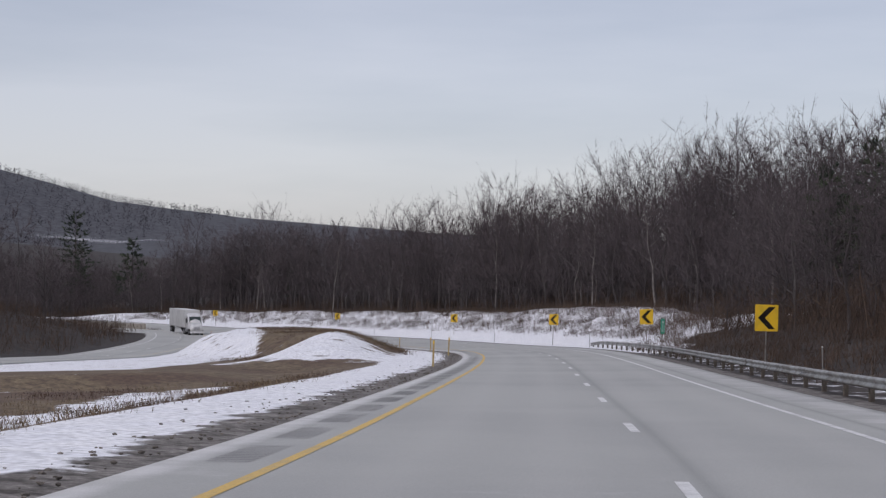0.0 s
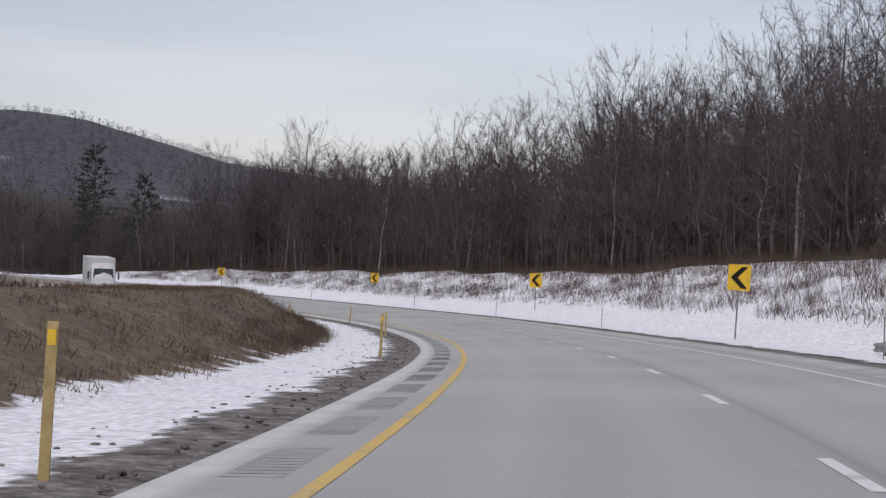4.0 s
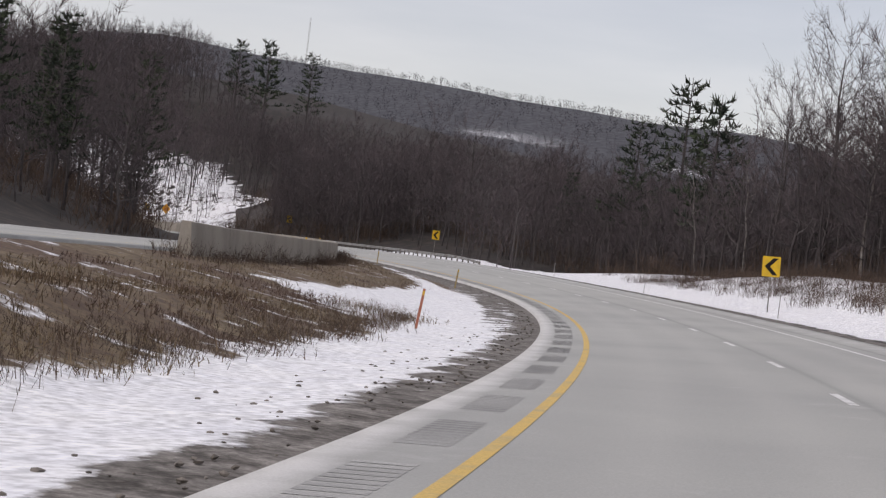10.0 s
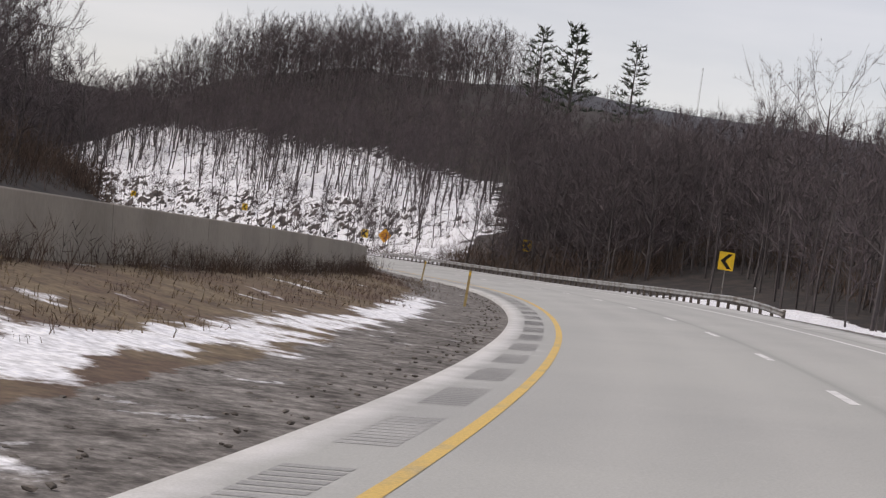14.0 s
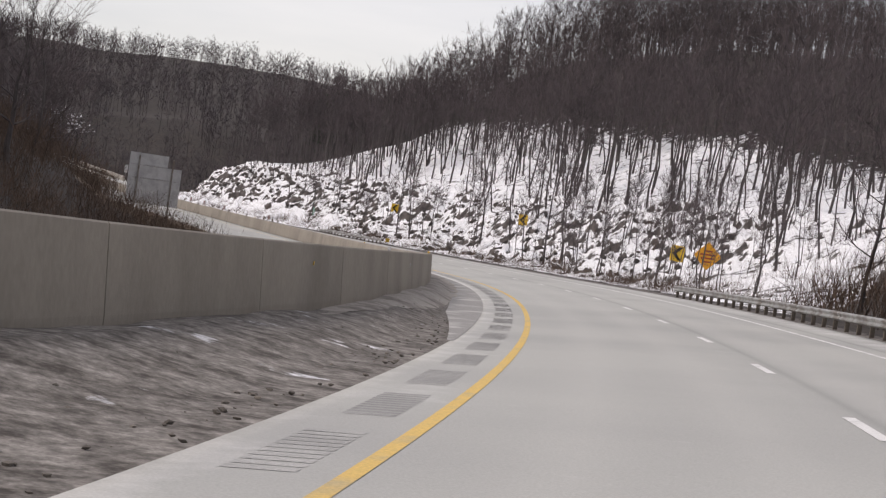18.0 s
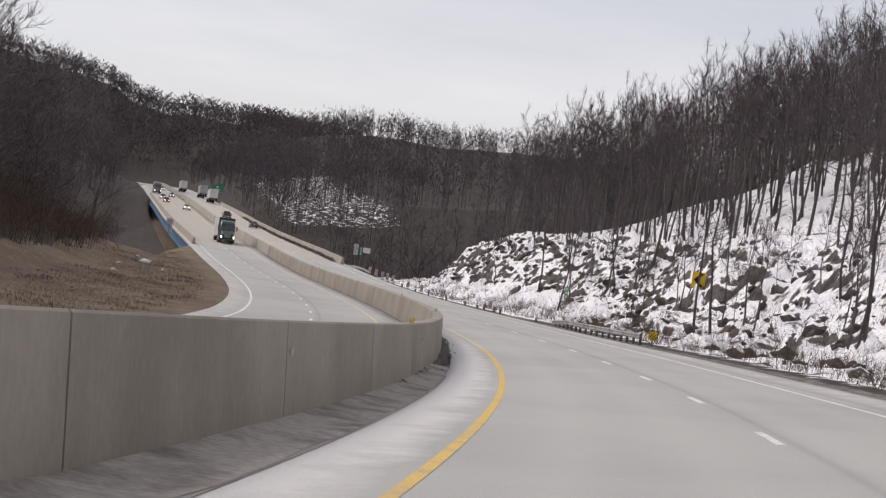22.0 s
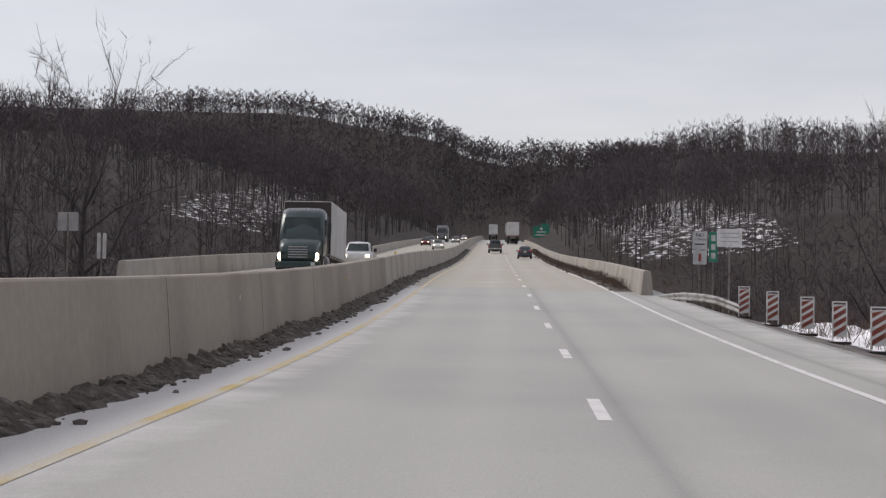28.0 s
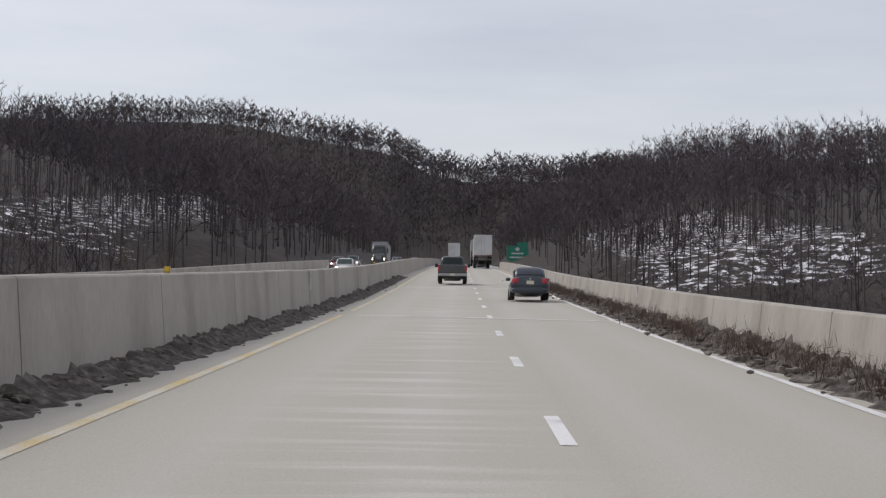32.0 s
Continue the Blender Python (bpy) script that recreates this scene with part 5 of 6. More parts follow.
for n, (s, u, h) in enumerate(((80, 9.1, 2.4), (138, 9.2, 2.75), (196, 9.2, 3.0), (262, 11.2, 3.2), (335, 14.0, 3.0), (393, 9.8, 2.9), (520, 12.9, 3.0), (588, 14.5, 3.4), (654, 14.0, 2.75), (718, 17.5, 4.1), (772, 18.0, 3.75))):
    chevron_sign(s, u, h, (8, 6, 4, 2, 4, 0, 6, 8, 4, 2, 6)[n], (1, -1, 2, 0, 1, -2, 1, 0, 3, -1, 2)[n])

# amber diamond warning sign
s, u = 644, 13.7
ground = float(land(np.array([s]), np.array([u]))[0])
diamond = thing("warning_sign", "amber diamond warning sign with faded red-brown wording", "road sign", beside(s, u, ground, 5))
z = 3.0 - ground
bm = plate(1.5, 1.5, 0.0, round_by=0.07)
bmesh.ops.transform(bm, matrix=Matrix.Translation((0, 0, z)) @ Matrix.Rotation(radians(45), 4, "Y"), verts=bm.verts)
part("panel", bm, SIGN_AMBER, diamond)
for dz, w in ((0.34, 0.7), (0.08, 1.15), (-0.18, 1.0), (-0.44, 0.55)):
    part("text_bar", box(0, -0.006, z + dz, w, 0.004, 0.12), RED_LETTER, diamond)
part("post", box(-0.05, 0.05, z / 2 - 0.2, 0.10, 0.09, z + 0.6, 0.008), OLD_WOOD, diamond, "square timber post")


def marker_sign(s, u, words, label, z=1.75):
    top = thing("mile_marker", label, "road sign", on_land(s, u, 4))
    part("panel", plate(0.32, 1.2, z), SIGN_GREEN, top)
    if words:
        lettering(words, 0.34, SIGN_WHITE, top, (0, -0.006, z - 0.02), 0.95)
    else:
        for dz in (0.36, 0.0, -0.36):
            part("digit_bar", box(0, -0.006, z + dz, 0.16, 0.004, 0.22), SIGN_WHITE, top)
    part("post", u_post(0, 0.02, -0.4, z + 0.55), STEEL_POST, top)
    return top


marker_sign(134, 9.9, "4\n3\n8", "narrow green mile marker with white digits", 1.9)
marker_sign(796, 13.2, "", "narrow green mile marker half hidden by weeds", 1.6)

# signs at the end of the bridge
board = thing("no_stopping_sign", "white no-stopping sign over a smaller prohibition plate", "road sign", on_land(911, 9.15, 3, -3.4))
part("panel", plate(0.76, 0.92, 3.3), SIGN_WHITE, board)
lettering("NO", 0.26, SIGN_BLACK, board, (0, -0.006, 3.57))
lettering("STOPPING", 0.145, SIGN_BLACK, board, (0, -0.006, 3.33))
part("text_bar", box(0, -0.006, 3.1, 0.5, 0.004, 0.07), SIGN_BLACK, board)
part("lower_panel", plate(0.70, 0.72, 2.42), SIGN_WHITE, board, "square plate with a plain dark symbol")
part("symbol", box(0, -0.006, 2.42, 0.14, 0.004, 0.40, 0.0), RED_LETTER, board)
part("post", u_post(0, 0.02, -3.6, 3.7, 0.08), STEEL_POST, board)
green_plate = thing("name_sign", "tall narrow green sign with white characters", "road sign", on_land(905, 9.05, 3, -3.2))
part("panel", plate(0.42, 1.45, 2.35), SIGN_GREEN, green_plate)
for dz in (0.42, 0.0, -0.42):
    part("digit_bar", box(0, -0.006, 2.35 + dz, 0.2, 0.004, 0.28), SIGN_WHITE, green_plate)
part("post", u_post(0, 0.02, -3.6, 3.0, 0.07), STEEL_POST, green_plate)
white_plate = thing("regulation_sign", "wide white sign board on a thin post", "road sign", on_land(897, 8.7, 3, -1.95))
part("panel", plate(1.1, 0.78, 2.75), SIGN_WHITE, white_plate)
for dz in (0.2, 0.02, -0.16):
    part("text_bar", box(0, -0.006, 2.75 + dz, 0.8, 0.004, 0.05), SIGN_BACK, white_plate)
part("post", u_post(0, 0.02, -3.0, 3.1, 0.07), STEEL_POST, white_plate)
back_plate = thing("sign_back", "bare back of a square road sign on a post", "road sign", on_land(900, -20.8, 0, -2.5))
part("panel", plate(0.95, 0.85, 2.35), SIGN_BACK, back_plate)
part("post", u_post(0, -0.03, -3.6, 2.7, 0.08), STEEL_POST, back_plate)
strip = thing("object_marker", "pair of narrow pale bridge-end markers", "road sign", on_land(905, -20.4, 0, -2.6))
for x in (-.14, .14):
    part("panel", plate(0.18, 1.25, 1.55, x=x), SIGN_WHITE, strip)
part("post", u_post(0, -0.03, -4.0, 2.0, 0.06), STEEL_POST, strip)

# the back of the large guide sign for the other direction
guide = thing("guide_sign", "large grey ribbed back of a guide sign on two steel posts", "road sign", on_land(694, -27.0, 14))
for k, (x0, x1, z0, z1) in enumerate(((-2.65, 1.2, 5.2, 6.35), (-2.65, 2.65, 3.95, 5.2), (-2.65, 2.65, 2.7, 3.95), (-2.65, 2.65, 1.45, 2.7))):
    part("panel", box((x0 + x1) / 2, 0, (z0 + z1) / 2, x1 - x0, 0.03, z1 - z0 - 0.012, 0.004), SIGN_BACK, guide)
    part("stiffener", box((x0 + x1) / 2, -0.05, z0 + 0.05, x1 - x0, 0.07, 0.06, 0.005), SIGN_BACK, guide)
for x in (-1.7, 1.7):
    bm = box(x, -0.12, 2.6, 0.14, 0.012, 7.0)
    box(x, -0.05, 2.6, 0.14, 0.012, 7.0, bm=bm)
    box(x, -0.085, 2.6, 0.012, 0.07, 7.0, bm=bm)
    part("post", bm, STEEL_POST, guide)

# green guide sign far up the road
far_sign = thing("guide_sign", "large green highway guide sign beside the road", "road sign", pose(-977.1, 610.1, 4.0, 0, 0, 88.4))
part("panel", plate(5.0, 3.5, 9.6, round_by=0.25, thick=0.06), SIGN_GREEN, far_sign)
part("exit_panel", plate(2.5, 0.8, 11.78, x=1.1, round_by=0.12, thick=0.06), SIGN_GREEN, far_sign)
part("shield", plate(0.95, 0.9, 10.6, y=-0.04, round_by=0.25, thick=0.02), SIGN_WHITE, far_sign)
for z, w in ((9.6, 2.8), (8.7, 3.6)):
    part("text_bar", box(0, -0.04, z, w, 0.02, 0.36), SIGN_WHITE, far_sign)
for x in (-1.6, 1.6):
    part("post", box(x, 0.15, 2.0, 0.25, 0.25, 18, 0.02), STEEL_POST, far_sign)


# ---- posts ----
def delineator(s, u, mat, label, height=1.35, wide=0.10, lean=(0, 0)):
    top = thing("delineator_post", label, "roadside post", on_land(s, u, 0) @ pose(0, 0, 0, lean[0], lean[1], 0), "delineator posts")
    outline = [(-0.012, -0.3), (0.012, -0.3), (0.012, height - 0.04), (0.0, height), (-0.012, height - 0.04)]
    bm = prism(outline, -wide / 2, wide / 2)
    part("stake", bm, mat, top)
    part("reflector", box(0, -0.016, height - 0.14, wide * 0.75, 0.008, 0.14, 0.002), SIGN_YELLOW, top, "small yellow reflector")
    return top


for n, (s, u) in enumerate(((89, -7.0), (130, -7.1), (171, -7.3), (210, -7.2), (248, -6.9), (286, -7.3), (410, -8.4), (470, -7.6), (520, -7.6))):
    delineator(s, u, TAN_POST, "yellowish flexible marker post in the gravel shoulder", 1.4, 0.10, ((0, 1), (1, 2), (0, 1), (-2, 0), (1, 3), (0, 0), (2, 5), (0, 2), (1, 5))[n])
delineator(258, -10.6, ORANGE_POST, "weathered orange stake at the foot of the hump", 1.2, 0.08, (0, 2))
delineator(342, -9.9, ORANGE_POST, "orange stake leaning in the median snow", 1.3, 0.08, (3, 6))
for n, s in enumerate((60, 168, 228, 265, 298, 345, 384, 425, 458, 495)):
    top = thing("snow_stake", "thin grey marker rod in the snowy verge", "roadside post", on_land(s, 8.4, 0) @ pose(0, 0, 0, (n % 3) - 1, (n % 4) - 1, 0), "marker rods")
    part("rod", tube(0, 0, 0.55, 0.022, 1.6, sides=8), GREY_POST, top)
    part("cap", tube(0, 0, 1.36, 0.026, 0.05, sides=8), SIGN_WHITE, top)
for n, s in enumerate((778, 794, 797, 802, 805.5, 812, 823, 834, 843, 853)):
    top = thing("timber_stub", "broken grey timber guard post that has lost its rail", "roadside post", on_land(s, 6.9, n * 13) @ pose(0, 0, 0, (n % 5) * 3 - 6, (n % 4) * 3 - 4, 0), "stubs of an old guard rail")
    part("stub", box(0, 0, 0.02 + 0.05 * (n % 4), 0.17, 0.2, 0.6 + 0.1 * (n % 4), 0.02), OLD_WOOD, top)


def barricade(s, u, turn):
    top = thing("vertical_panel", "upright work-zone panel with slanting red and white stripes", "work-zone panel", on_land(s, u, turn), "work-zone panels at the bridge end")
    for x in (-0.17, 0.17):
        part("leg", box(x, 0, 0.5, 0.03, 0.03, 1.06, 0.005), SIGN_WHITE, top)
    part("handle", box(0, 0, 1.02, 0.36, 0.03, 0.035, 0.008), SIGN_WHITE, top)
    part("panel", box(0, 0, 0.57, 0.31, 0.02, 0.78, 0.006), SIGN_WHITE, top)
    for k in range(4):
        z = 0.30 + 0.2 * k
        bm = bmesh.new()
        lo, hi = 0.18, 0.96
        pts = [(-0.15, z - 0.12), (0.15, z + 0.06), (0.15, z + 0.18), (-0.15, z)]
        pts = [(x, min(max(y, lo), hi)) for x, y in pts]
        bm.faces.new([bm.verts.new((x, -0.014, y)) for x, y in pts])
        bmesh.ops.solidify(bm, geom=bm.faces[:], thickness=0.003)
        part("stripe", bm, ORANGE_STRIPE, top)
    part("base", box(0, 0, 0.03, 0.5, 0.36, 0.07, 0.02), SIGN_BLACK, top, "black rubber base")
    return top


for n, (s, u) in enumerate(((879, 6.7), (874, 6.8), (869, 6.9), (865, 6.95), (861, 7.0), (849, 7.0), (840, 7.1), (827, 7.1), (799.5, 7.0))):
    barricade(s, u, (-4, 3, -2, 5, 2, -6, 4, -3, 2)[n])


# ---- guard rails ----
def guard_rail(s0, s1, line, label, spacing=1.905, dip0=0.0, dip1=0.0):
    top = thing("guard_rail", label, "guard rail", None, "guard rails", "")
    prof = [(0.0, .36), (-.07, .40), (-.08, .44), (-.02, .50), (-.02, .54), (-.08, .60), (-.07, .64), (0.0, .68)]
    n_seg = max(1, int(round((s1 - s0) / 7.62)))
    seg = (s1 - s0) / n_seg

    def height(s):
        lift = np.zeros_like(s)
        if dip0:
            lift -= dip0 * np.clip((s0 + 9 - s) / 9, 0, 1) ** 1.5
        if dip1:
            lift -= dip1 * np.clip((s - s1 + 9) / 9, 0, 1) ** 1.5
        return lift
    for k in range(n_seg):
        s = np.linspace(s0 + seg * k, s0 + seg * (k + 1) + 0.15, 6)
        g = np.repeat(s, len(prof))
        d = np.tile([x for x, _ in prof], len(s))
        h = np.tile([x for _, x in prof], len(s))
        base = land(g, line(g))
        p = spot(g, line(g) + d - 0.004 * (k % 2), base + h + height(g))
        m = len(prof)
        i = np.arange(len(s) * m).reshape(len(s), m)
        faces = np.stack([i[:-1, :-1], i[:-1, 1:], i[1:, 1:], i[1:, :-1]], -1).reshape(-1, 4)
        me = mesh_from("rail", p, faces, GALVANISED)
        ob = new("rail", me)
        ob.parent = top
        bm = bmesh.new()
        bm.from_mesh(me)
        bmesh.ops.solidify(bm, geom=bm.faces[:], thickness=0.006)
        bm.to_mesh(me)
        bm.free()
    bm = box(0, 0, 0.1, 0.15, 0.10, 1.2, 0.01)
    me = bpy.data.meshes.new("post")
    bm.to_mesh(me)
    bm.free()
    me.materials.append(OLD_WOOD)
    for s in np.arange(s0 + 0.4, s1, spacing):
        sink = float(height(np.array([s]))[0])
        ob = new("post", me)
        ob.parent = top
        ob.matrix_world = on_land(float(s), float(line(np.array([s]))[0]) + 0.10, 0, -sink)
    return top


guard_rail(-20, 172, lambda s: np.interp(s, [-20, 50, 100, 150, 172], [6.9, 7.1, 7.6, 8.4, 9.2]), "galvanised steel guard rail along the wooded verge", 3.81, 0, .25)
guard_rail(484, 620, lambda s: np.interp(s, [484, 500, 620], [7.4, 6.35, 6.35]), "galvanised steel guard rail on closely set timber posts", 1.905, .35, 0)
guard_rail(740, 772, lambda s: np.interp(s, [740, 760, 772], [6.6, 6.5, 7.0]), "short galvanised guard rail on timber posts below the bluff", 1.905, 0, .3)
guard_rail(880, 897, lambda s: np.interp(s, [880, 889, 897], [6.9, 5.7, 5.3]), "guard rail bending in to the bridge parapet", 1.27, .3, 0)
hazard = thing("hazard_board", "small yellow board with slanting black stripes", "road sign", on_land(738.5, 7.0, 0))
part("panel", plate(0.5, 0.5, 0.62), SIGN_YELLOW, hazard)
for k in range(4):
    bm = box(0, 0, 0, 0.42 if 0 < k < 3 else 0.22, 0.004, 0.055)
    bmesh.ops.transform(bm, matrix=Matrix.Translation((-0.15 + 0.1 * k, -0.006, 0.77 - 0.1 * k)) @ Matrix.Rotation(radians(-45), 4, "Y"), verts=bm.verts)
    part("stripe", bm, SIGN_BLACK, hazard)
part("post", box(0, 0.05, 0.2, 0.08, 0.06, 1.1, 0.006), OLD_WOOD, hazard)

# ---- markers on the median wall ----
for n, s in enumerate(np.arange(392, 1130, 36.6)):
    u = float(wall_line(s))
    ob = thing("wall_marker", "small yellow reflector block on top of the wall", "reflector", beside(float(s), u, float(wall_base(s)) + 1.38), "wall top reflectors")
    part("block", box(0, 0, 0.06, 0.11, 0.05, 0.13, 0.008), TAN_POST if n % 2 == 0 else SIGN_BACK, ob)
    part("lens", box(0, -0.029, 0.07, 0.08, 0.006, 0.08, 0.002), SIGN_YELLOW if n % 2 == 0 else SIGN_WHITE, ob)
for n, s in enumerate(np.arange(560, 900, 21.0)):
    u = float(wall_line(s))
    ob = thing("side_reflector", "tiny reflector fixed to the wall's face", "reflector", beside(float(s), u + 0.235, float(wall_base(s)) + 0.95), "wall face reflectors")
    part("lens", box(0.02, 0, 0, 0.02, 0.07, 0.09, 0.004), SIGN_YELLOW if n % 3 == 0 else SIGN_WHITE, ob)

PLATE_STEEL = material("pale_joint_cover_steel", (0.55, 0.55, 0.53), 0.5, 0.3, spots=(0.38, 0.37, 0.35), spot_scale=3.0, grain=0.1)
for n, (s, u, base, tall) in enumerate(((955.2, float(wall_line(955)) + 0.225, 0.36, 1.0), (947.5, 4.825, 0.34, 0.66), (1004.0, float(wall_line(1004)) + 0.225, 0.36, 1.0), (1003.0, 4.825, 0.34, 0.66))):
    ob = thing("joint_cover", "pale steel plate covering a joint in the bridge wall", "joint cover", beside(s, u, base), "joint covers")
    part("plate", box(0, 0, tall / 2, 0.03, 0.30, tall, 0.006), PLATE_STEEL, ob)
    for z in (0.15, tall - 0.15):
        part("bolt", tube(0.02 if u < 0 else -0.02, 0.08, z, 0.015, 0.02, "X", 8), STEEL_POST, ob)

# ---- rumble strips milled into the inner shoulder ----
MILLED = material("milled_dark_asphalt", (0.31, 0.31, 0.305), 0.9, spots=(0.43, 0.43, 0.42), spot_scale=0.45, spot_range=(0.4, 0.62), grain=0.2, grain_scale=30.0)
for n, s in enumerate(np.arange(20, 652, 5.0)):
    lines = []
    for k in range(11):
        a0 = s + 0.3 * k
        lines += [(a0, -5.56), (a0 + 0.19, -5.56), (a0 + 0.19, -5.0), (a0, -5.0)]
    lines = np.array(lines)
    me = mesh_from("rumble_strip", spot(lines[:, 0], lines[:, 1], 0.004), np.arange(44).reshape(11, 4), MILLED, smooth=False)
    tagged(new("rumble_strip", me), "milled rumble strip in the salt-stained shoulder", "road marking", "rumble strips", "structure")

# ---- gutter and concrete apron at the foot of the median wall ----
APRON = material("crumbling_pale_concrete", (0.34, 0.315, 0.285), 0.92, spots=(0.17, 0.15, 0.135), spot_scale=0.9, spot_range=(0.46, 0.66), grain=0.2, grain_scale=8.0, bump=0.03, bump_scale=4.0)
OLD_SHOULDER = material("grey_shoulder_asphalt", (0.28, 0.276, 0.268), 0.9, spots=(0.50, 0.49, 0.475), spot_scale=0.5, spot_range=(0.52, 0.68), grain=0.15, grain_scale=14.0, bump=0.006, bump_scale=40.0)
apron_s = np.arange(556, 694, 1.5)
apron_in = wall_line(apron_s) + 0.27
apron_out = np.minimum(apron_in + 1.35 * np.clip((apron_s - 552) / 22, .2, 1), -6.04)
wob = 0.10 * np.sin(apron_s * 0.9) + 0.07 * np.sin(apron_s * 2.3)
across_f = np.linspace(0, 1, 6)
ag = np.repeat(apron_s[:, None], 6, 1)
au = apron_in[:, None] + (apron_out + wob * 0.4 - apron_in)[:, None] * across_f
bare = land(ag, au)
settle = np.clip((ag - 556) / 24, 0, 1)
lift = np.maximum(bare, 0) - 0.06 * (1 - settle) + 0.015 + 0.12 * settle * (1 - across_f) ** 1.5 + (0.03 * np.sin(ag * 3.1 + across_f * 5) + 0.03 * np.sin(ag * 1.3)) * (1 - across_f) * across_f * 2
tagged(new("wall_apron", grid_mesh("wall_apron", ag, au, lift, APRON)), "crumbling pale concrete apron sloping up to the wall", "apron", kind="structure")
sh_s = np.arange(558, 688, 1.5)
sg = np.repeat(sh_s[:, None], 5, 1)
s_in = np.where(sh_s < 592, np.interp(sh_s, [558, 576, 592], [-6.12, -7.1, -7.3]), np.minimum(wall_line(sh_s) + 1.3, -6.12))
su = s_in[:, None] + (-5.98 - s_in)[:, None] * np.linspace(0, 1, 5)
tagged(new("paved_shoulder", grid_mesh("paved_shoulder", sg, su, np.maximum(land(sg, su), 0) * np.linspace(1, 0, 5) + 0.008, OLD_SHOULDER)), "grey paved shoulder with pale salt stains", "shoulder", kind="structure")

# ---- bridge deck: joints, slab and blue girders ----
JOINT = material("dark_joint_seal", (0.24, 0.22, 0.20), 0.7, grain=0.2)
PALE_JOINT = material("pale_joint_concrete", (0.70, 0.69, 0.66), 0.8, 0.0, spots=(0.56, 0.55, 0.52), spot_scale=2.0, grain=0.2)
BLUE_STEEL = material("faded_blue_bridge_paint", (0.055, 0.17, 0.33), 0.6, spots=(0.10, 0.16, 0.24), spot_scale=0.6, grain=0.1)
for s, wid, mat in ((899.8, .035, JOINT), (908.4, .025, JOINT), (908.6, .08, PALE_JOINT), (950, .32, PALE_JOINT), (1000, .3, PALE_JOINT), (1050, .3, PALE_JOINT)):
    g, w = np.meshgrid(np.array([s - wid, s + wid]), np.linspace(-5.7, 4.7, 12), indexing="ij")
    line_thing("expansion_joint", grid_mesh("expansion_joint", g - 0.22 * w, w, np.full(g.shape, 0.009), mat), "expansion joint across the bridge deck")
for name, mid in (("bridge_deck", lambda s: s * 0 - 0.4), ("bridge_deck_opposite", lambda s: opposite(s) + 0.3)):
    top = thing(name, "concrete bridge deck on deep blue steel girders", "bridge", kind="structure")
    half = 5.9 if name == "bridge_deck" else 5.6
    s = np.arange(DECK_FROM - 3, DECK_TO + 1, 6.0)
    prof = [(-half, -0.10), (half, -0.10), (half, -0.55), (-half, -0.55)]
    for key, shape, mat in (("slab", prof, CONCRETE), *(("girder", [(x - .25, -0.56), (x + .25, -0.56), (x + .06, -0.62), (x + .06, -2.6), (x + .25, -2.66), (x - .25, -2.66), (x - .06, -2.6), (x - .06, -0.62)], BLUE_STEEL) for x in (-half + .5, 0, half - .5))):
        m = len(shape)
        g = np.repeat(s, m)
        p = spot(g, mid(g) + np.tile([x for x, _ in shape], len(s)), np.tile([y for _, y in shape], len(s)))
        i = np.arange(len(s) * m).reshape(len(s), m)
        j = np.roll(i, -1, axis=1)
        faces = np.stack([i[:-1], j[:-1], j[1:], i[1:]], -1).reshape(-1, 4)
        ob = new(key, mesh_from(key, p, faces, mat, smooth=False))
        ob.parent = top

# far mast on the ridge
mast = thing("radio_mast", "thin lattice radio mast on the far ridge", "mast", Matrix.Translation((-1680, 2296, 196)))
for x, y in ((-1, -.6), (1, -.6), (0, 1.1)):
    part("leg", tube(x * .9, y * .9, 45, 0.16, 90, sides=5), GREY_POST, mast)
for k in range(18):
    part("brace", box(0, 0, 2.5 + 5 * k, 1.9, 0.14, 0.14), GREY_POST, mast)
# litter in the grass beyond the opposite shoulder
LITTER = material("white_plastic_litter", (0.7, 0.7, 0.72), 0.5, grain=0.1)
for n, (s, u) in enumerate(((800, -25.2), (786, -27), (792, -23.4), (770, -26.5), (818, -26))):
    v, f = rocks[n % 6]
    ob = new("plastic_litter", mesh_from("plastic_litter", v * np.array([.35, .3, .25]) * (1.5 if n == 0 else .6), f, LITTER))
    ob.matrix_world = on_land(s, u, n * 50, -0.06)
    tagged(ob, "crumpled white plastic litter on the brown grass", "litter", "roadside litter")

# ---- vehicles ----
def paint(name, color, rough=0.35, metal=0.4, coat=0.6):
    m = material(name, color, rough, metal, spots=tuple(c * 0.8 for c in color), spot_scale=1.2, grain=0.05)
    m.node_tree.nodes["Principled BSDF"].inputs["Coat Weight"].default_value = coat
    return m


NAVY = paint("dark_blue_grey_car_paint", (0.040, 0.052, 0.068))
CHARCOAL = paint("charcoal_truck_paint", (0.055, 0.056, 0.060))
SILVER = paint("silver_car_paint", (0.32, 0.32, 0.33))
WHITE_CAR = paint("white_car_paint", (0.66, 0.66, 0.66), metal=0.0)
TEAL = paint("dark_teal_cab_paint", (0.030, 0.055, 0.055))
RED_CAR = paint("dark_red_car_paint", (0.16, 0.02, 0.02))
GLASS = material("dark_tinted_glass", (0.06, 0.085, 0.085), 0.08, 0.0, grain=0.0, spots=(0.10, 0.13, 0.13), spot_scale=0.6)
RUBBER = material("black_rubber", (0.018, 0.018, 0.018), 0.85, grain=0.15)
RIM = material("alloy_wheel", (0.35, 0.35, 0.36), 0.35, 0.8, grain=0.05)
TRIM = material("black_plastic_trim", (0.022, 0.022, 0.024), 0.6, grain=0.1)
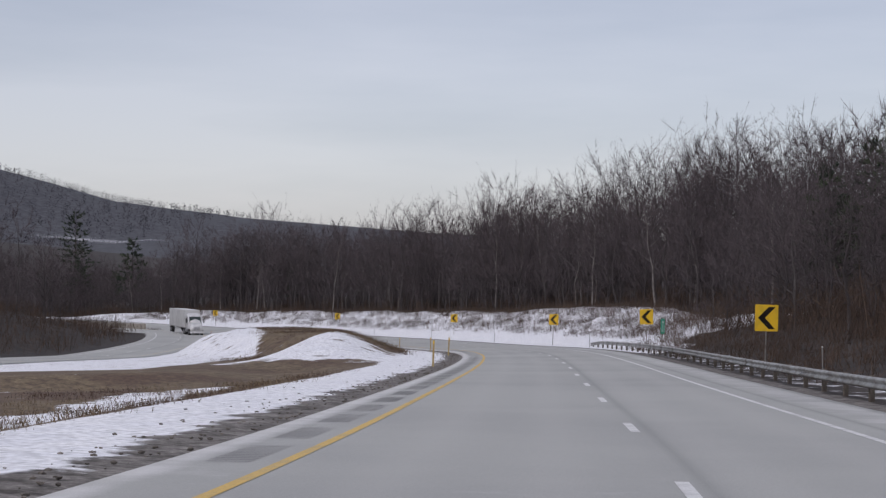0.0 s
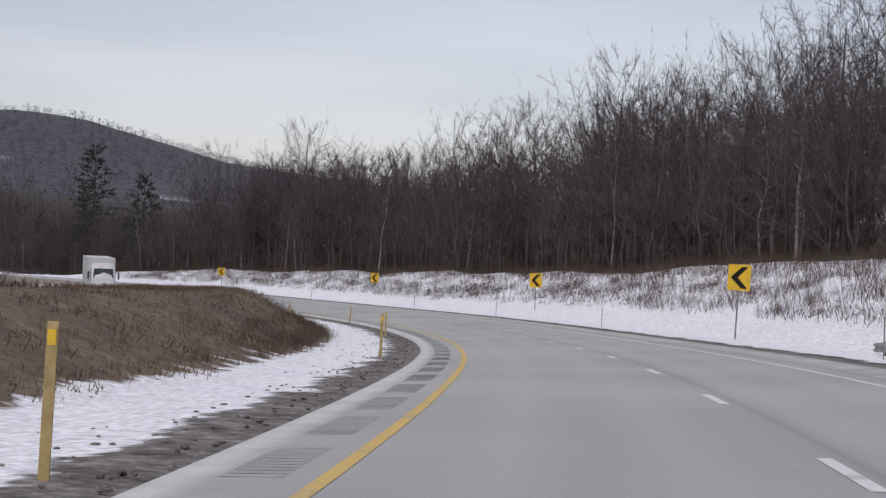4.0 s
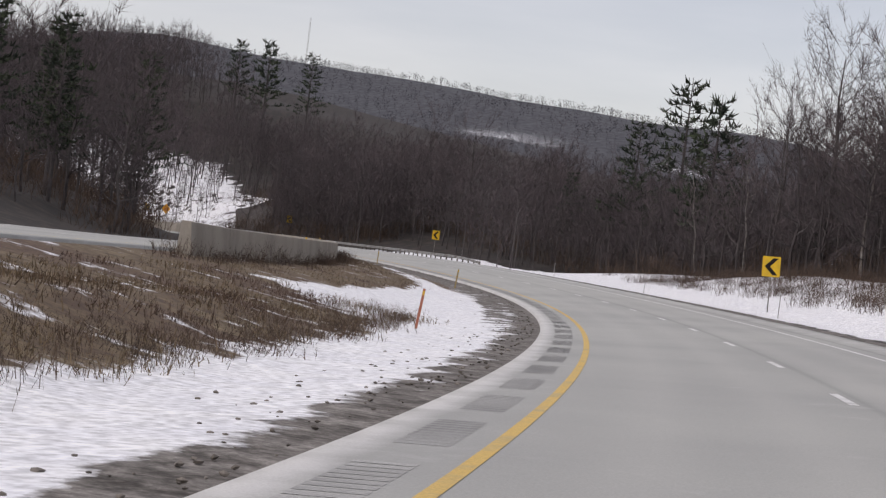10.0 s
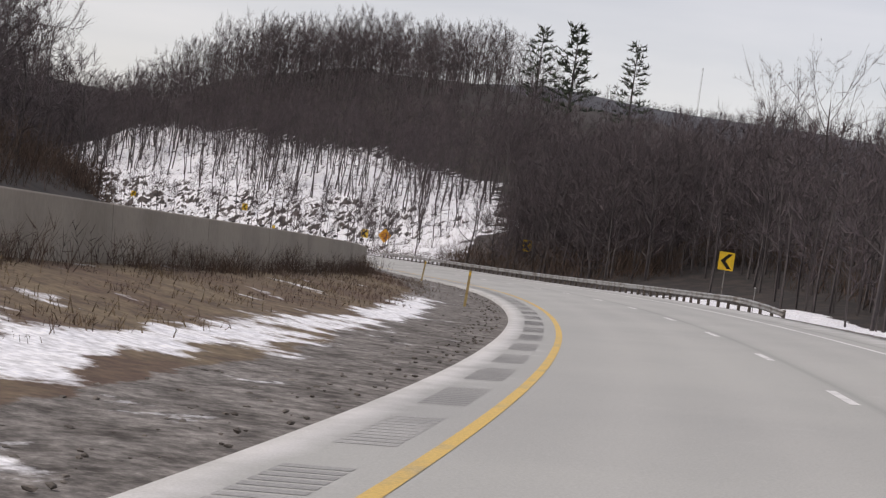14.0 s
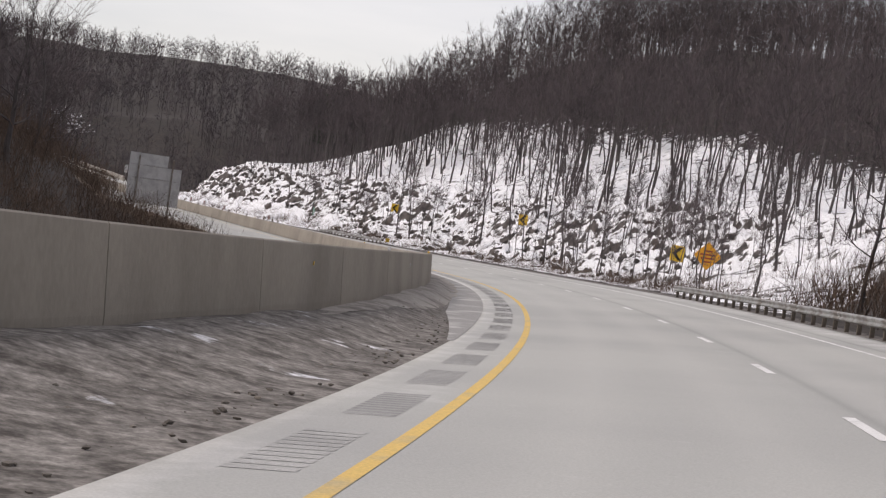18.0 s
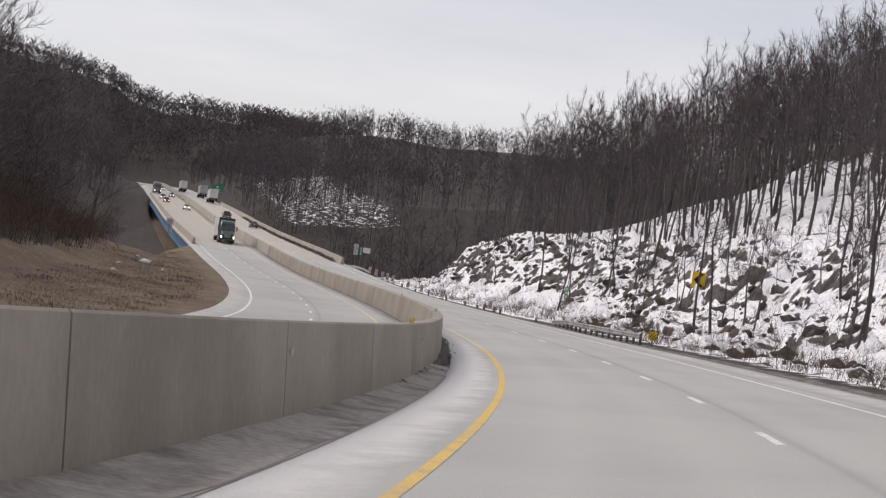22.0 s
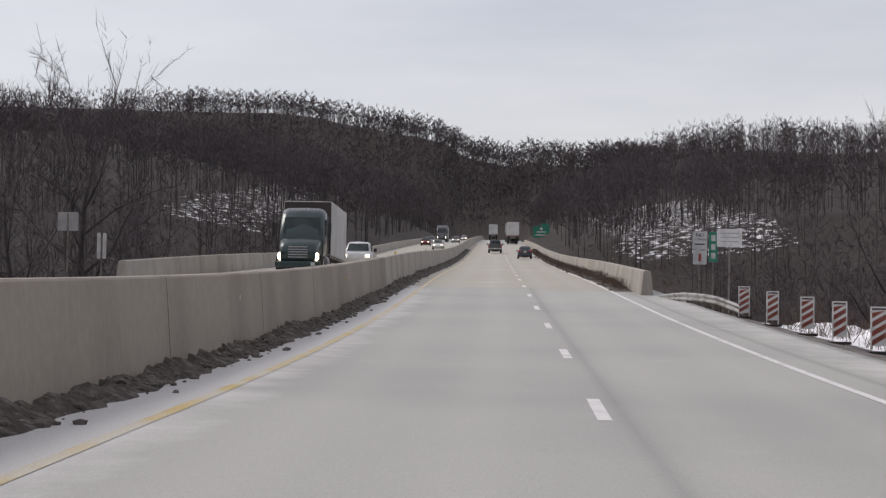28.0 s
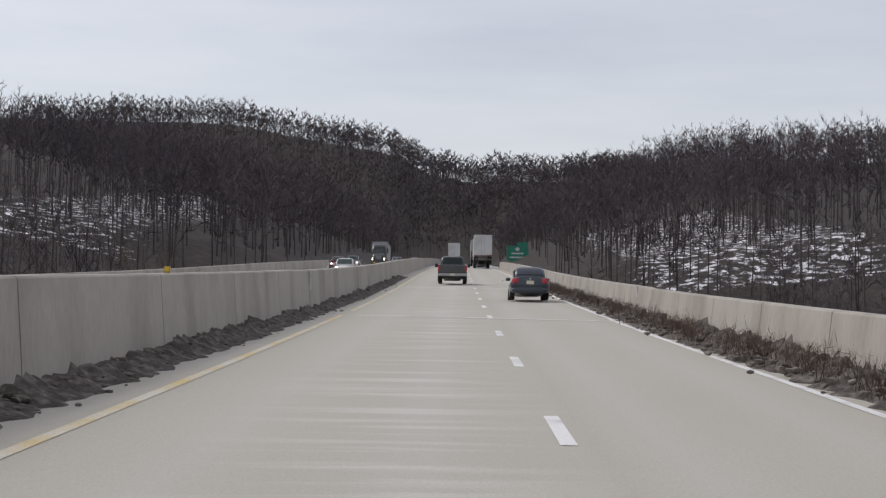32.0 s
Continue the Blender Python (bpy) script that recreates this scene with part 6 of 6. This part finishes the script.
RED_LENS = material("red_lamp_lens", (0.36, 0.02, 0.03), 0.25, grain=0.0, spots=(0.45, 0.06, 0.06), spot_scale=6.0)
CLEAR_LENS = material("clear_lamp_lens", (0.6, 0.6, 0.58), 0.2, grain=0.0)
PLATE = material("pale_number_plate", (0.62, 0.60, 0.45), 0.5, grain=0.05)
BOX_WHITE = material("white_trailer_panel", (0.60, 0.60, 0.59), 0.55, spots=(0.50, 0.50, 0.49), spot_scale=0.5, grain=0.05)
BOX_GREY = material("grey_trailer_panel", (0.38, 0.38, 0.38), 0.55, spots=(0.32, 0.32, 0.32), spot_scale=0.5, grain=0.05)
BROWN_BOX = material("dark_brown_trailer_front", (0.06, 0.045, 0.04), 0.6, grain=0.1)
lamp_mat = bpy.data.materials.new("lit_headlamp")
lamp_mat.use_nodes = True
lamp_mat.node_tree.nodes["Principled BSDF"].inputs["Emission Color"].default_value = (1.0, 0.88, 0.65, 1)
lamp_mat.node_tree.nodes["Principled BSDF"].inputs["Emission Strength"].default_value = 4.0


def shell(stations, n=18, power=3.2):
    """A rounded body through stations (y, half width, bottom, top): superellipse sections, closed at the ends."""
    bm = bmesh.new()
    rings = []
    for y, w, z0, z1 in stations:
        ring = []
        for k in range(n):
            a = 2 * math.pi * (k + 0.5) / n
            c, s = math.cos(a), math.sin(a)
            x = w * math.copysign(abs(c) ** (2 / power), c)
            z = (z0 + z1) / 2 + (z1 - z0) / 2 * math.copysign(abs(s) ** (2 / power), s)
            ring.append(bm.verts.new((x, y, z)))
        rings.append(ring)
    for a, b in zip(rings, rings[1:]):
        for k in range(n):
            bm.faces.new((a[k], a[(k + 1) % n], b[(k + 1) % n], b[k]))
    bm.faces.new(list(reversed(rings[0])))
    bm.faces.new(rings[-1])
    bmesh.ops.recalc_face_normals(bm, faces=bm.faces)
    for f in bm.faces:
        f.smooth = True
    return bm


def quad_panel(pts, thick=0.012):
    bm = bmesh.new()
    bm.faces.new([bm.verts.new(p) for p in pts])
    bmesh.ops.solidify(bm, geom=bm.faces[:], thickness=thick)
    return bm


def add_wheel(parent, x, y, r, w, name="wheel"):
    wheel = part(name, tube(x, y, r, r * 0.62, w * 0.9, "X", 16), TRIM, parent)
    bm = tube(x, y, r, r, w, "X", 24)
    bmesh.ops.bevel(bm, geom=[e for e in bm.edges if len(e.link_faces) == 2 and any(len(f.verts) > 6 for f in e.link_faces)], offset=w * 0.15, segments=2, affect="EDGES")
    part("tyre", bm, RUBBER, wheel)
    side = 1 if x > 0 else -1
    part("rim", tube(x + side * w * 0.47, y, r, r * 0.60, 0.05, "X", 16), RIM, wheel)
    return wheel


def sedan(m, mat, label, lit=False, L=4.5, W=0.85, H=1.46, name="sedan", roof=(-1.15, 0.55)):
    """Nose towards +y, tail at -L/2."""
    car = thing(name, label, "car", m, "traffic")
    h = L / 2
    part("body", shell([(-h, W * .86, .34, .78), (-h + .06, W * .95, .26, .95), (-h + .35, W, .22, 1.02), (-1.0, W, .2, .98), (0.6, W, .2, .95), (1.3, W * .98, .2, .90), (h - .35, W * .93, .22, .78), (h - .04, W * .80, .30, .64), (h, W * .7, .34, .58)]), mat, car)
    part("cabin", shell([(-h + .45, W * .72, .85, .98), (roof[0] - .25, W * .76, .85, H - .10), (roof[0], W * .74, .85, H), (roof[1] - .3, W * .76, .85, H), (roof[1] + .1, W * .78, .85, H - .12), (roof[1] + .85, W * .80, .82, .95)], power=4.5), mat, car)
    part("rear_window", quad_panel([(-W * .66, -h + .52, 1.0), (W * .66, -h + .52, 1.0), (W * .60, roof[0] - .22, H - .09), (-W * .60, roof[0] - .22, H - .09)]), GLASS, car)
    part("windscreen", quad_panel([(W * .68, roof[1] + .80, .98), (-W * .68, roof[1] + .80, .98), (-W * .62, roof[1] + .10, H - .07), (W * .62, roof[1] + .10, H - .07)]), GLASS, car)
    for sx in (-1, 1):
        part("side_window", quad_panel([(sx * W * .80, -h + .72, 1.0), (sx * W * .80, roof[1] + .55, .98), (sx * W * .755, roof[1] - .02, H - .12), (sx * W * .755, roof[0] - .05, H - .12)]), GLASS, car)
        lamp = part("tail_lamp", shell([(-h - .01, .10, .70, .86), (-h + .05, .16, .66, .93), (-h + .22, .05, .70, .93)], 12), RED_LENS, car, "red tail lamp")
        lamp.location.x = sx * W * .74
        part("lens", tube(sx * W * .66, -h - .005, .79, .05, .02, "Y", 12), CLEAR_LENS, lamp)
        part("headlamp", tube(sx * W * .62, h - .06, .62, .10, .10, "Y", 12), lamp_mat if lit else CLEAR_LENS, car)
        mirror = part("door_mirror", shell([(.52, .05, .92, 1.02), (.58, .11, .90, 1.06), (.70, .06, .93, 1.03)], 10), mat, car)
        mirror.location.x = sx * (W + .03)
        for y in (-h + .95, h - .85):
            add_wheel(car, sx * (W - .11), y, .31, .2)
    part("number_plate", box(0, -h - .012, .74, .32, .012, .16, .004), PLATE, car)
    part("bumper", shell([(-h - .05, W * .80, .30, .50), (-h + .02, W * .93, .26, .56), (-h + .25, W * .98, .24, .58)]), mat, car)
    if name == "sedan":
        part("spoiler", box(0, -h + .18, 1.08, 1.22, .16, .035, .012), TRIM, car, "black rear spoiler")
        part("badge", tube(0, -h - .006, .90, .05, .012, "Y", 12), RIM, car)
    return car


def pickup(m, mat, label, name="pickup_truck", lit=False):
    car = thing(name, label, "truck", m, "traffic")
    W, h = .95, 2.75
    part("bed", box(0, -1.75, .86, 2 * W, 1.98, .62, .05), mat, car)
    part("tailgate", box(0, -h - .0, .90, 2 * W - .12, .05, .50, .02), mat, car)
    part("cab", shell([(-.8, W * .86, .6, 1.25), (-.72, W * .82, .6, 1.80), (-.2, W * .80, .6, 1.88), (.5, W * .80, .6, 1.86), (.75, W * .83, .6, 1.72), (1.45, W * .92, .6, 1.18)], power=5), mat, car)
    part("hood", shell([(1.0, W, .45, 1.18), (1.6, W, .42, 1.16), (2.5, W * .97, .42, 1.08), (h, W * .9, .48, .98)], power=5), mat, car)
    part("rear_window", quad_panel([(-.66, -.80, 1.28), (.66, -.80, 1.28), (.60, -.755, 1.74), (-.60, -.755, 1.74)]), GLASS, car)
    part("windscreen", quad_panel([(.70, 1.42, 1.22), (-.70, 1.42, 1.22), (-.62, .80, 1.72), (.62, .80, 1.72)]), GLASS, car)
    part("bumper", box(0, -h - .06, .52, 1.9, .12, .18, .03), RIM, car, "chrome rear bumper")
    part("chassis", box(0, -.2, .42, 1.1, 5.0, .18, .02), TRIM, car)
    for sx in (-1, 1):
        part("tail_lamp", box(sx * (W - .07), -h - .02, .95, .14, .05, .42, .02), RED_LENS, car)
        part("headlamp", box(sx * .72, h - .02, .86, .26, .08, .18, .03), lamp_mat if lit else CLEAR_LENS, car)
        part("side_window", quad_panel([(sx * W * .86, -.62, 1.26), (sx * W * .88, 1.2, 1.22), (sx * W * .82, .66, 1.70), (sx * W * .82, -.60, 1.74)]), GLASS, car)
        part("door_mirror", box(sx * (W + .14), .95, 1.30, .20, .10, .24, .03), TRIM, car)
        for y in (-1.65, 1.75):
            add_wheel(car, sx * (W - .13), y, .40, .26)
    part("number_plate", box(0, -h - .125, .52, .32, .012, .15, .004), PLATE, car)
    return car


def trailer_parts(top, y0, y1, mat, front=None):
    """A box trailer from its tail y0 to its nose y1."""
    part("trailer_box", box(0, (y0 + y1) / 2, 2.58, 2.56, y1 - y0, 2.86, .03), mat, top)
    if front:
        part("front_wall", box(0, y1 + .012, 2.58, 2.50, .03, 2.78, .01), front, top)
    for sx in (-1, 1):
        part("rear_door", box(sx * .63, y0 - .012, 2.56, 1.22, .03, 2.70, .01), mat, top)
        part("hinge_rod", box(sx * .22, y0 - .04, 2.56, .03, .03, 2.6), RIM, top)
        part("tail_lamp", box(sx * 1.05, y0 - .02, 1.10, .26, .04, .1, .01), RED_LENS, top)
        part("mud_flap", box(sx * .95, y0 + .55, .62, .62, .02, .62), RUBBER, top)
        for y in (y0 + 1.15, y0 + 2.35):
            add_wheel(top, sx * 1.02, y, .5, .5)
    part("underride_bar", box(0, y0 - .02, .58, 2.3, .1, .1, .01), STEEL_POST, top)
    part("sill", box(0, (y0 + y1) / 2, 1.10, 2.4, y1 - y0 - .1, .14, .01), STEEL_POST, top)


def tractor_parts(top, y, mat, lit):
    """A lorry cab with its bumper at y + 2.6, nose towards +y."""
    part("cab", shell([(y - 1.5, 1.15, .9, 3.0), (y - 1.4, 1.2, .8, 3.5), (y - .2, 1.2, .8, 3.55), (y + .5, 1.18, .8, 3.2), (y + 1.05, 1.15, .8, 2.2), (y + 1.2, 1.1, .8, 1.9)], power=6), mat, top)
    part("hood", shell([(y + .9, 1.12, .7, 2.0), (y + 1.8, 1.05, .6, 1.85), (y + 2.45, .95, .55, 1.55), (y + 2.6, .88, .55, 1.3)], power=4.5), mat, top)
    part("windscreen", quad_panel([(.98, y + 1.10, 2.08), (-.98, y + 1.10, 2.08), (-.92, y + .62, 3.0), (.92, y + .62, 3.0)]), GLASS, top)
    for k in range(5):
        part("grille_bar", box(0, y + 2.61, .85 + .13 * k, 1.0, .05, .06, .012), RIM, top)
    part("bumper", box(0, y + 2.58, .48, 2.3, .25, .32, .06), mat, top)
    for sx in (-1, 1):
        part("headlamp", shell([(y + 2.2, .10, .72, 1.05), (y + 2.45, .20, .68, 1.10), (y + 2.56, .14, .72, 1.02)], 12), lamp_mat if lit else CLEAR_LENS, top).location.x = sx * .86
        part("side_mirror", box(sx * 1.45, y + 1.0, 2.35, .16, .2, .75, .04), TRIM, top)
        part("mirror_arm", box(sx * 1.28, y + 1.0, 2.6, .3, .04, .04), TRIM, top)
        part("side_window", quad_panel([(sx * 1.19, y - .1, 2.1), (sx * 1.17, y + .85, 2.1), (sx * 1.17, y + .5, 2.9), (sx * 1.19, y - .1, 2.9)]), GLASS, top)
        part("fuel_tank", tube(sx * .95, y - .6, .75, .33, 1.3, "Y", 16), RIM, top)
        for yy in (y + 1.55, y - 1.6, y - 2.8):
            add_wheel(top, sx * 1.0, yy, .5, .4)
    for x in (-.7, -.25, 0, .25, .7):
        part("roof_lamp", box(x, y + .30, 3.42, .12, .08, .06, .02), CLEAR_LENS, top)
    part("chassis", box(0, y - .6, .85, .95, 5.4, .22, .02), TRIM, top)


def box_lorry(s, u, m_turn, label, mat, cab, length=14.6, lit=False, front=None, second=None):
    """A lorry with its trailer; along the road, or against it with m_turn = 180."""
    top = thing("semi_truck", label, "truck", beside(s, u, float(opposite_height(s)) if u < -8 else 0.0, m_turn), "traffic")
    tractor_parts(top, 2.0, cab, lit)
    trailer_parts(top, .2 - length, .2, mat, front)
    if second:
        part("drawbar", box(0, .2 - length - .5, .8, .2, 1.0, .15), TRIM, top)
        trailer_parts(top, .2 - length - 1.0 - second, .2 - length - 1.0, mat)
    return top


sedan(beside(1023, 2.1), NAVY, "dark blue-grey compact sedan with a rear spoiler in the outer lane")
pickup(beside(1061, -1.4), CHARCOAL, "charcoal crew pickup truck ahead in the inner lane")
box_lorry(1200, 2.4, 0, "white box trailer lorry ahead in the outer lane", BOX_WHITE, WHITE_CAR)
box_lorry(1262, 2.4, 0, "pale grey box trailer lorry climbing the far grade", BOX_GREY, WHITE_CAR)
box_lorry(1325, -2.0, 0, "white box trailer lorry far up the inner lane", BOX_WHITE, WHITE_CAR)
box_lorry(914, -11.4, 180, "oncoming dark teal lorry with a white box trailer and lit headlamps", BOX_WHITE, TEAL, 9.6, True, BROWN_BOX)
pickup(beside(934, -10.2, 0, 180), WHITE_CAR, "oncoming white pickup truck beyond the median wall", "pickup_truck", True)
sedan(beside(1160, -14.2, 0, 180), SILVER, "oncoming silver car beyond the median wall", True, 4.7, .9, 1.6, "car", (-1.6, .5))
sedan(beside(1085, -10.2, 0, 180), WHITE_CAR, "oncoming white car with lit headlamps", True, 4.6, .9, 1.5, "car")
sedan(beside(1130, -14.0, 0, 180), RED_CAR, "oncoming dark red car with lit headlamps", True, 4.5, .88, 1.5, "car")
sedan(beside(1200, -10.2, 0, 180), SILVER, "oncoming silver car far up the grade", True, 4.6, .9, 1.5, "car")
box_lorry(1230, -14.2, 180, "oncoming grey lorry with lit headlamps on the grade", BOX_GREY, CHARCOAL, 13.0, True)
sedan(beside(1300, -10.2, 0, 180), WHITE_CAR, "oncoming white car at the top of the grade", True, 4.6, .9, 1.5, "car")
box_lorry(290, float(opposite(290)) + 1.8, 180, "oncoming white box lorry beyond the grassy hump", BOX_WHITE, WHITE_CAR, 14.6, False)
